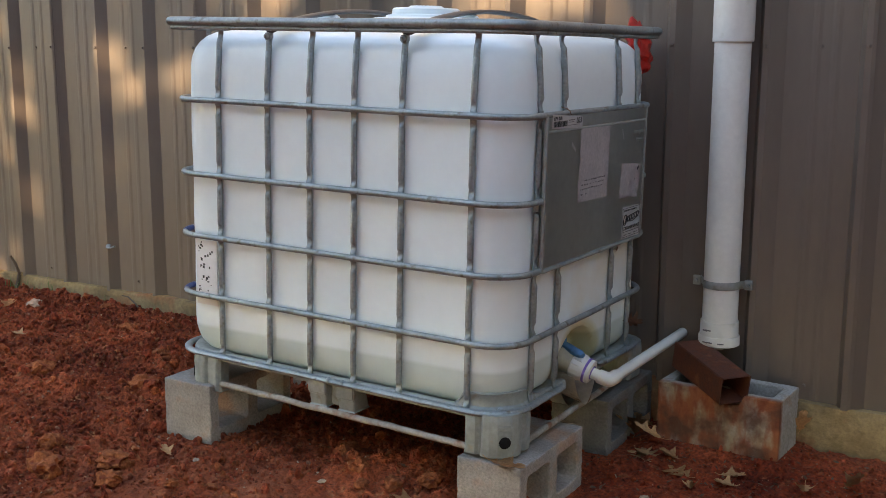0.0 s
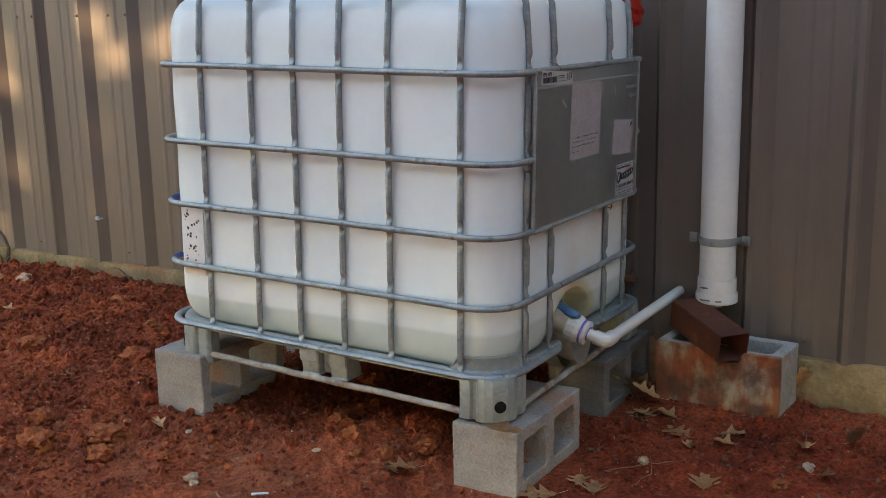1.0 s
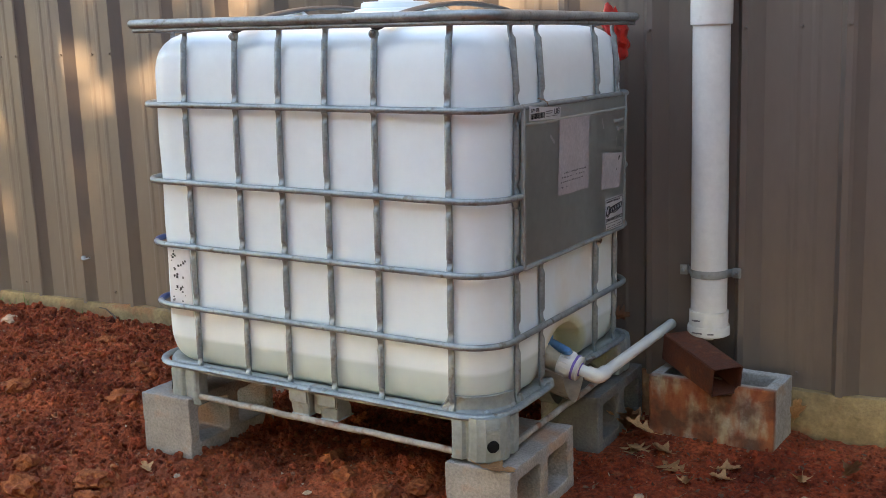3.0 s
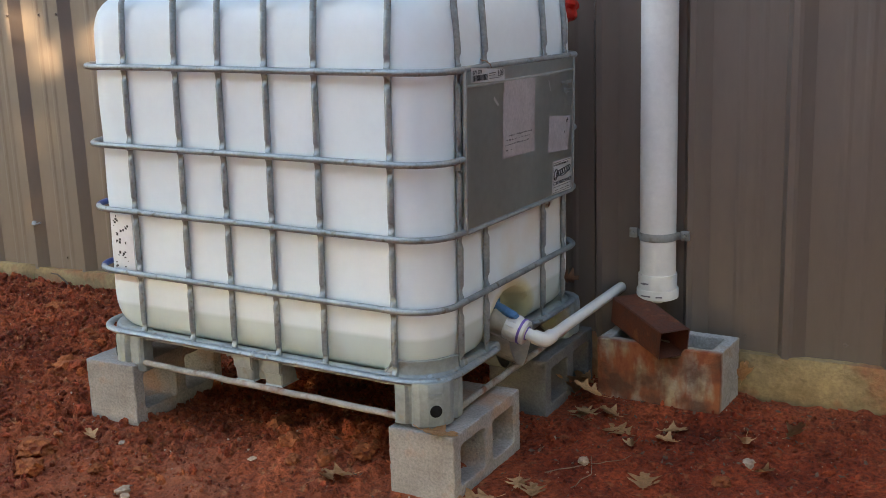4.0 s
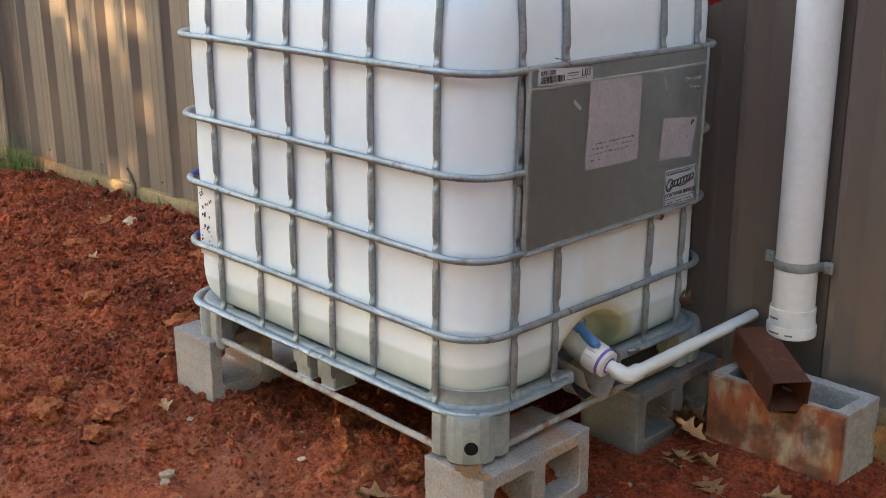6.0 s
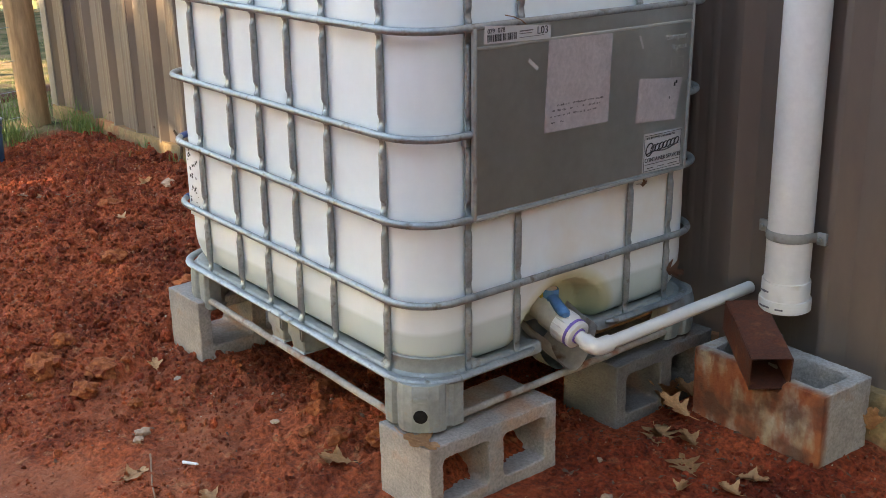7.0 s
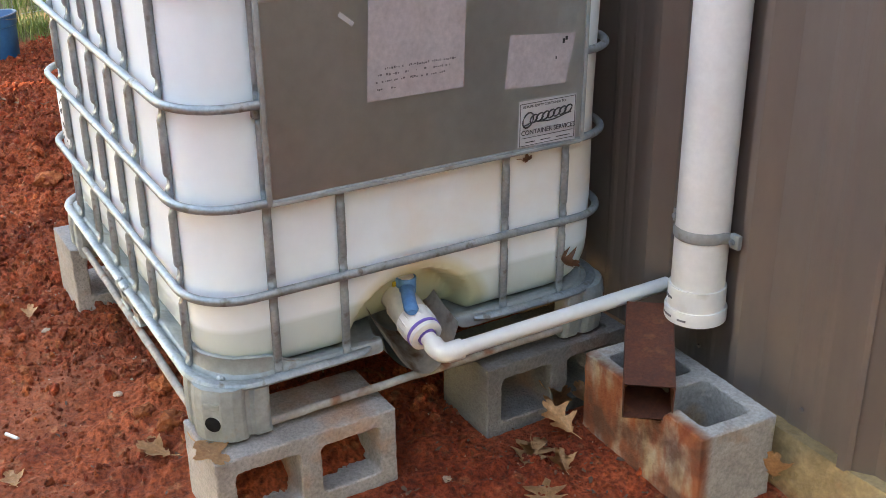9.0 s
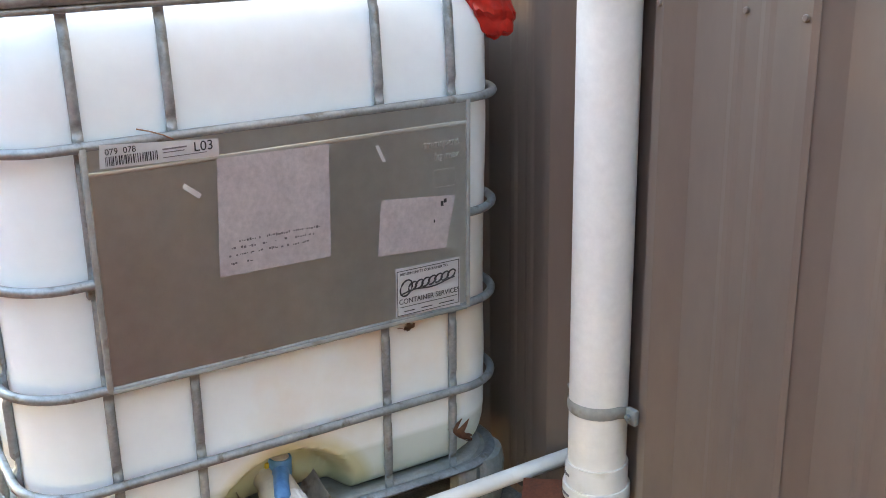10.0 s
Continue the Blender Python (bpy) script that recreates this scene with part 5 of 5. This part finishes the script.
def build_lumps():
    rnd = random.Random(5)
    # washed-in clay on the floor of two block cores
    for y0, y1, top, seed in ((0.0285, 0.1645, 0.050, 2.0), (0.2125, 0.3465, 0.047, 9.0)):
        bm = bmesh.new()
        n = 24
        g = [[bm.verts.new((-0.143 + 0.165 * i / n, y0 + (y1 - y0) * j / n,
                            top + 0.085 * (1 - i / n) ** 1.6 + 0.008 * noise.noise(Vector((i * 0.21, j * 0.21, seed))) + 0.007 * noise.noise(Vector((i * 0.6, j * 0.6, seed)))
                            - 0.014 * (i / n) ** 3 - 0.012 * (j / n) * (i / n)))
              for j in range(n + 1)] for i in range(n + 1)]
        for i in range(n):
            for j in range(n):
                bm.faces.new((g[i][j], g[i + 1][j], g[i + 1][j + 1], g[i][j + 1]))
        out = bmesh.ops.extrude_face_region(bm, geom=bm.faces[:])
        for v in out["geom"]:
            if isinstance(v, bmesh.types.BMVert):
                v.co.z = 0.032
        tagged(part("clay_fill", bm, SOIL), "loose red clay washed into a block core", "soil", group="clay in the blocks")
    for x, y, r in ((-1.58, 0.20, 0.050), (-1.35, -0.40, 0.055), (-1.20, -0.27, 0.050), (-1.36, 0.34, 0.038), (-1.12, -0.36, 0.036), (-1.45, -0.30, 0.035), (-2.0, 0.1, 0.045),
                    (-2.1, 0.62, 0.04), (-1.75, 0.45, 0.035), (-0.52, 0.06, 0.035), (-0.38, 0.02, 0.030), (-0.62, 0.14, 0.040), (-0.30, 0.10, 0.034), (-0.46, -0.02, 0.022),
                    (-2.6, 0.35, 0.05), (-1.9, -0.15, 0.035), (-2.5, 0.85, 0.04), (-1.7, 0.75, 0.03), (-0.95, -0.28, 0.018), (-0.85, -0.22, 0.016), (0.62, 0.42, 0.022), (0.52, 0.28, 0.02)):
        lump("clay_clod", r, rnd.uniform(0.55, 0.8), rnd.uniform(0, 99), CLOD, "rounded clod of red clay in loose soil", "clod", "clay clods", x, y, 0.40, rnd.uniform(0, 360))
    for x, y, r in ((-0.173, -0.185, 0.020), (-0.80, -0.33, 0.018), (-0.76, -0.36, 0.013), (0.117, 0.465, 0.010), (0.66, 0.56, 0.019), (-2.80, 0.70, 0.035), (-1.42, 0.33, 0.014),
                    (0.262, 0.341, 0.016), (-1.0, -0.13, 0.010), (-0.58, -0.05, 0.010)):
        lump("stone", r, rnd.uniform(0.5, 0.7), rnd.uniform(0, 99), STONE, "small tan stone lying on red clay", "stone", "stones", x, y, 0.25, rnd.uniform(0, 360))


def leaf_mesh(seed, lobes=3, length=0.075, curl=0.25):
    """A lobed oak leaf with a stalk, curled as it dried; y runs from stalk to tip."""
    rnd = random.Random(seed)
    bm = bmesh.new()
    n = 26
    rows = []
    for i in range(n + 1):
        t = i / n
        env = math.sin(math.pi * min(1, t * 0.94 + 0.05)) ** 0.7
        wave = 0.5 + 0.5 * math.cos(2 * math.pi * (t * lobes + 0.1 * rnd.random()))
        w = length * 0.48 * env * (0.40 + 0.66 * wave ** 0.9) * rnd.uniform(0.90, 1.12)
        row = []
        for j in range(-3, 4):
            u = j / 3
            x = w * u
            y = length * (t + 0.10 * abs(u) ** 1.3 * wave)
            z = curl * length * (0.55 * (u * w / (0.46 * length)) ** 2 + 0.5 * (t - 0.4) ** 2) + 0.05 * length * noise.noise(Vector((x * 60, y * 60, seed)))
            row.append(bm.verts.new((x, y, z)))
        rows.append(row)
    for a, b in zip(rows, rows[1:]):
        for j in range(6):
            bm.faces.new((a[j], a[j + 1], b[j + 1], b[j]))
    bmesh.ops.solidify(bm, geom=bm.faces, thickness=0.0007)
    sweep(bm, [(0, -0.30 * length, 0.012), (0.002, -0.12 * length, 0.004), (0, 0.02 * length, 0.0012), (0, 0.5 * length, 0.002)], 0.0009, 5)
    return bm


def build_leaves():
    rnd = random.Random(17)
    kinds = []
    for k, (lobes, length, curl) in enumerate(((3, 0.115, 0.14), (3, 0.10, 0.22), (2, 0.085, 0.32), (2, 0.065, 0.45))):
        ob = part("oak_leaf", leaf_mesh(k + 3, lobes, length, curl), LEAF)
        tagged(ob, "dry tan lobed oak leaf curled on red clay", "leaf", group="fallen leaves")
        kinds.append(ob)
    spots = ((0.302, 0.600, 0, 60, 0), (0.160, 0.640, 0, 35, 0), (0.150, 0.775, 1, 100, 25), (0.060, 0.775, 1, 10, 35), (0.010, 0.850, 2, 160, 40), (0.530, 1.000, 2, 210, 70),
             (0.135, 0.045, 0, 120, 0), (0.140, 0.185, 1, 200, 0), (-0.386, -0.330, 2, 95, 0), (-0.30, -0.060, 3, 60, 10), (-0.26, -0.02, 2, 140, 15), (0.215, 0.098, 1, 20, 0),
             (0.376, 0.680, 2, 300, 0), (0.231, 0.700, 2, 70, 10), (0.10, 0.70, 3, 240, 0), (0.44, 0.60, 3, 80, 0), (0.728, 0.725, 2, 330, 20), (0.452, 0.277, 1, 15, 0),
             (-1.085, -0.155, 3, 70, 20), (-2.87, 0.60, 2, 30, 10), (0.62, 0.70, 3, 190, 0), (0.34, 0.50, 3, 20, 0), (-0.62, -0.47, 2, 10, 0), (0.08, 0.88, 2, 80, 20),
             (-2.35, 0.30, 3, 100, 0), (-3.1, 0.25, 2, 200, 5), (0.69, 0.50, 3, 260, 15))
    used = set()
    for x, y, k, yaw, tilt in spots:
        m = pose(x, y, surface(x, y) + 0.006 + 0.0006 * tilt, tilt, 0, yaw) @ Matrix.Scale(rnd.uniform(0.68, 0.92), 4)
        if k in used:
            o = copy_thing(kinds[k], Matrix.Identity(4))
            o.matrix_basis = m
        else:
            kinds[k].matrix_basis = m
            used.add(k)
    # a dry scrap pinched under the near pallet foot, and one caught on the tank
    bm = leaf_mesh(40, 2, 0.085, 0.2)
    ob = tagged(part("leaf_scrap", bm, LEAF), "brown leaf scrap pinched under the pallet foot", "leaf")
    ob.matrix_basis = pose(-0.035, -0.020, 0.199, -8, 0, -70)
    bm = leaf_mesh(41, 3, 0.056, 0.7)
    ob = tagged(part("leaf_scrap", bm, FLAKE), "dark dead leaf caught behind a cage bar", "leaf")
    ob.matrix_basis = pose(-0.016, 0.838, 0.400, 0, -80, -75)
    bm = leaf_mesh(42, 2, 0.028, 0.5)
    ob = tagged(part("leaf_scrap", bm, STEM), "small brown leaf bit stuck under the plate", "leaf")
    ob.matrix_basis = pose(-0.006, 0.735, 0.655, 0, -85, 10)


def build_sticks():
    def stick(name, pts, r, mat, label, category="twig"):
        bm = bmesh.new()
        sweep(bm, pts, r, 7, scales=[(1 - 0.5 * k / max(1, len(pts) - 1),) * 2 for k in range(len(pts))])
        tagged(part(name, bm, mat), label, category)
    g = surface
    def lie(pts, lift=0.003):
        out = []
        for (ax, ay), (bx, by) in zip(pts, pts[1:]):
            out += [(ax + (bx - ax) * k / 4, ay + (by - ay) * k / 4) for k in range(4)]
        out.append(pts[-1])
        return [(x, y, g(x, y) + lift) for x, y in out]
    stick("root", [(-3.36, 1.02, 0.07), (-3.35, 1.035, 0.13), (-3.34, 1.035, 0.17), (-3.36, 1.03, 0.22), (-3.38, 1.02, 0.255)], 0.011, BARK, "dark root stub against the footing", "root")
    stick("twig", [(-2.42, 0.98, 0.10), (-2.46, 0.99, 0.125), (-2.52, 1.0, 0.15), (-2.56, 1.0, 0.152)], 0.005, BARK, "dark bent twig by the footing")
    stick("twig", lie([(-0.675, -0.365), (-0.56, -0.415), (-0.45, -0.45), (-0.345, -0.52)]), 0.0026, STEM, "thin dry stalk lying on clay")
    stick("twig", lie([(-1.30, -0.02), (-1.10, 0.02), (-1.02, 0.0)], 0.012), 0.003, STEM, "thin dry stalk lying on clay")
    stick("twig", lie([(-3.2, 0.15), (-3.0, 0.22), (-2.9, 0.3)], 0.012), 0.004, STEM, "thin dry stalk lying on clay")
    stick("twig", lie([(0.18, 0.26), (0.30, 0.36), (0.36, 0.45)]), 0.0016, STEM, "thin dry stalk lying on clay")
    stick("twig", lie([(0.28, 0.20), (0.30, 0.30), (0.26, 0.40)]), 0.0016, STEM, "thin dry stalk lying on clay")
    bm = bmesh.new()
    sweep(bm, [(-0.597, -0.312, g(-0.597, -0.312) + 0.010), (-0.556, -0.292, g(-0.597, -0.312) + 0.013)], 0.0042, 10)
    tagged(part("plastic_scrap", bm, PVC), "small white plastic scrap lying on clay", "litter")
    # bent metal tab on the siding
    bm = bmesh.new()
    sweep(bm, [(-2.690, 1.050, 0.372), (-2.680, 1.036, 0.362), (-2.660, 1.030, 0.362), (-2.640, 1.042, 0.370)], 0.010, 8, scales=[(1, 0.4)] * 4)
    tagged(part("metal_tab", bm, SHEET), "bent pale metal tab on the siding", "bracket")


def tuft(x, y, n, tall, spread, seed):
    rnd = random.Random(seed)
    verts, faces = [], []
    for _ in range(n):
        bx, by = rnd.gauss(0, spread), rnd.gauss(0, spread * 0.7)
        a, h = rnd.uniform(0, 6.28), tall * rnd.uniform(0.45, 1.1)
        out = rnd.uniform(0.15, 0.75) * h
        w = rnd.uniform(0.0025, 0.005)
        sx, sy = -math.sin(a) * w, math.cos(a) * w
        k = len(verts)
        z0 = -0.02
        for j in range(4):
            t = j / 3
            cx, cy = bx + math.cos(a) * out * t * t, by + math.sin(a) * out * t * t
            z = z0 + h * (t - 0.25 * t * t * out / h)
            f = 1 - 0.9 * t
            verts += [(cx - sx * f, cy - sy * f, z), (cx + sx * f, cy + sy * f, z)]
        for j in range(3):
            q = k + 2 * j
            faces.append((q, q + 1, q + 3, q + 2))
    me = bpy.data.meshes.new("grass_tuft")
    me.from_pydata(verts, [], faces)
    me.materials.append(GRASS)
    ob = new("grass_tuft", me)
    ob.location = (x, y, surface(x, y))
    return tagged(ob, "green grass tuft growing from red soil", "grass", group="grass tufts", kind="stuff")


def build_grass():
    spots = ((-4.78, 0.62, 170, 0.20, 0.12), (-4.95, 0.45, 120, 0.17, 0.14), (-4.62, 0.98, 110, 0.22, 0.06), (-4.45, 1.00, 60, 0.16, 0.05), (-4.15, 1.02, 24, 0.10, 0.05), (-3.75, 1.01, 20, 0.09, 0.05),
             (-3.30, 1.01, 22, 0.10, 0.06), (-3.05, 1.02, 18, 0.10, 0.05), (-2.70, 1.02, 20, 0.08, 0.07), (-2.35, 1.02, 14, 0.07, 0.04), (-3.62, 0.83, 16, 0.07, 0.03), (-5.25, 0.15, 110, 0.14, 0.18),
             (-4.45, -0.15, 60, 0.08, 0.10), (-5.05, -0.2, 60, 0.10, 0.14), (-5.45, 0.75, 120, 0.22, 0.16), (-4.72, 0.25, 40, 0.10, 0.08), (-4.55, 0.62, 40, 0.12, 0.05))
    for i, (x, y, n, tall, spread) in enumerate(spots):
        tuft(x, y, n, tall, spread, i + 50)
    rnd = random.Random(8)
    verts, faces = [], []
    for _ in range(2600):
        x, y = rnd.uniform(-9.5, -4.7), rnd.uniform(-1.5, 3.2)
        if noise.noise(Vector((x * 1.3, y * 1.3, 2))) < 0.05:
            continue
        a, h, w = rnd.uniform(0, 6.28), rnd.uniform(0.03, 0.12), 0.004
        z, k = base_height(x, y), len(verts)
        verts += [(x - w, y, z), (x + w, y, z), (x + math.cos(a) * h * 0.6, y + math.sin(a) * h * 0.6, z + h)]
        faces.append((k, k + 1, k + 2))
    me = bpy.data.meshes.new("sparse_grass")
    me.from_pydata(verts, [], faces)
    me.materials.append(GRASS)
    tagged(new("sparse_grass", me), "thin winter grass over leaf litter", "grass", kind="stuff")


def build_bucket():
    t = thing("bucket", "blue plastic bucket with a pouring lip, sunk in soil", "bucket", pose(-4.335, 0.335, 0.008, 4, -4, 20))
    bm = bmesh.new()
    seg = 48
    prof = [(0.0, 0.0), (0.098, 0.0), (0.102, 0.006), (0.128, 0.185), (0.1285, 0.192), (0.134, 0.195), (0.141, 0.252), (0.138, 0.252), (0.126, 0.192), (0.100, 0.012), (0.0, 0.010)]
    lathe(bm, prof, seg)
    for v in bm.verts:
        a = math.atan2(v.co.y, v.co.x)
        w = math.exp(-((a + 1.2) / 0.30) ** 2) * smooth01(0.15, 0.25, v.co.z)
        v.co.x += 0.028 * w * math.cos(a)
        v.co.y += 0.028 * w * math.sin(a)
        v.co.z -= 0.012 * w
    part("shell", bm, BUCKET, t)
    bm = bmesh.new()
    pts = []
    for k in range(seg):
        a = 2 * math.pi * k / seg
        b = a - 2 * math.pi if a > math.pi else a
        w = math.exp(-((b + 1.2) / 0.30) ** 2)
        pts.append(((0.1415 + 0.028 * w) * math.cos(a), (0.1415 + 0.028 * w) * math.sin(a), 0.252 - 0.012 * w))
    sweep(bm, pts, 0.0042, 8, True)
    part("rim", bm, BUCKET_RIM, t, "pale scuffed rim")
    bm = bmesh.new()
    sweep(bm, [(0.14 * math.cos(a) * 0.98, 0.14 * math.sin(a), 0.24 - 0.03 * math.sin(a)) for a in [math.pi * k / 16 for k in range(17)]], 0.0025, 6)
    part("bail", bm, SHEET, t, "thin wire bail")


def build_far():
    bm = bmesh.new()
    lathe(bm, [(0.0, -0.3), (0.088, -0.3), (0.086, 0.3), (0.083, 1.2), (0.080, 2.4), (0.0, 2.4)], 24)
    for v in bm.verts:
        v.co += noise.noise_vector(Vector((v.co.x * 8, v.co.y * 8, v.co.z * 1.2))) * 0.006
    ob = tagged(part("round_post", bm, WOOD), "weathered round timber post at the wall end", "post")
    ob.matrix_basis = pose(-4.96, 0.84, 0.05, 0.6, -0.8, 0)
    bm = bmesh.new()
    pts = [(-5.62 - 0.11 * k, -0.25 + 0.30 * k, base_height(-5.7, 0.3) + 0.055 + 0.02 * noise.noise(Vector((k, 0, 0)))) for k in range(9)]
    sweep(bm, pts, 0.055, 10, scales=[(1 + 0.15 * noise.noise(Vector((k * 0.9, 3, 0))),) * 2 for k in range(9)])
    tagged(part("fallen_log", bm, LOG), "dark fallen log lying in leaf litter", "log")
    bm = bmesh.new()
    box(bm, (-0.032, -0.032, -0.2), (0.032, 0.032, 1.5), 0.004)
    ob = tagged(part("fence_post", bm, TRIM), "pale grey square fence post in grass", "post")
    ob.matrix_basis = pose(-4.86, 0.02, 0.03, 0, 2, 10)
    bm = bmesh.new()
    sweep(bm, [(-4.46, 0.27, 0.245), (-4.66, 0.16, 0.225), (-4.86, 0.03, 0.20), (-5.05, -0.10, 0.175)], 0.006, 7)
    tagged(part("rod", bm, BARK), "dark thin rod leaning on the bucket rim", "rod")
    # woven wire between the two posts
    fence = thing("wire_fence", "thin rusty woven wire strung between two posts", "fence", Matrix.Translation((-4.865, 0.06, 0.05)))
    run = Vector((-0.075, 0.70, 0.0))
    for k in range(1, 6):
        p = run * (k / 6)
        part("stay_wire", sweep(bmesh.new(), [p + Vector((0.004 * math.sin(3 * z + k), 0.006 * math.sin(5 * z + 2 * k), z)) for z in (0.0, 0.3, 0.6, 0.9, 1.2)], 0.0016, 6), GALV, fence)
    for z in (0.10, 0.26, 0.44, 0.64, 0.88, 1.15):
        part("line_wire", sweep(bmesh.new(), [run * t + Vector((0, 0, z - 0.012 * math.sin(math.pi * t))) for t in (0.0, 0.25, 0.5, 0.75, 1.0)], 0.0016, 6), GALV, fence)
    for x, y, r, h, lean in ((-6.1, 0.62, 0.022, 2.2, -4), (-6.3, 0.35, 0.014, 1.8, 6), (-5.9, 1.15, 0.03, 2.4, 10), (-6.9, 0.1, 0.035, 2.6, 3), (-7.4, 1.2, 0.05, 3.0, -3), (-6.6, 0.95, 0.016, 1.6, 14)):
        bm = bmesh.new()
        n = 8
        sweep(bm, [(0.05 * noise.noise(Vector((k * 0.6, x, 0))), 0.05 * noise.noise(Vector((k * 0.6, x, 5))), -0.1 + h * k / n) for k in range(n + 1)], r, 8,
              scales=[(1 - 0.55 * k / n,) * 2 for k in range(n + 1)])
        for k in range(5):
            z, a = h * (0.3 + 0.12 * k), k * 2.2 + x
            sweep(bm, [(0, 0, z), (0.15 * math.cos(a), 0.15 * math.sin(a), z + 0.12), (0.32 * math.cos(a), 0.30 * math.sin(a), z + 0.20)], r * 0.35, 5, scales=[(1, 1), (0.7, 0.7), (0.3, 0.3)])
        ob = tagged(part("sapling", bm, BARK), "bare grey sapling in leaf litter", "sapling", group="saplings")
        ob.matrix_basis = pose(x, y, base_height(x, y), lean, lean * 0.5, 0)


build_clods()
build_litter()
build_lumps()
build_leaves()
build_sticks()
build_grass()
build_bucket()
build_far()
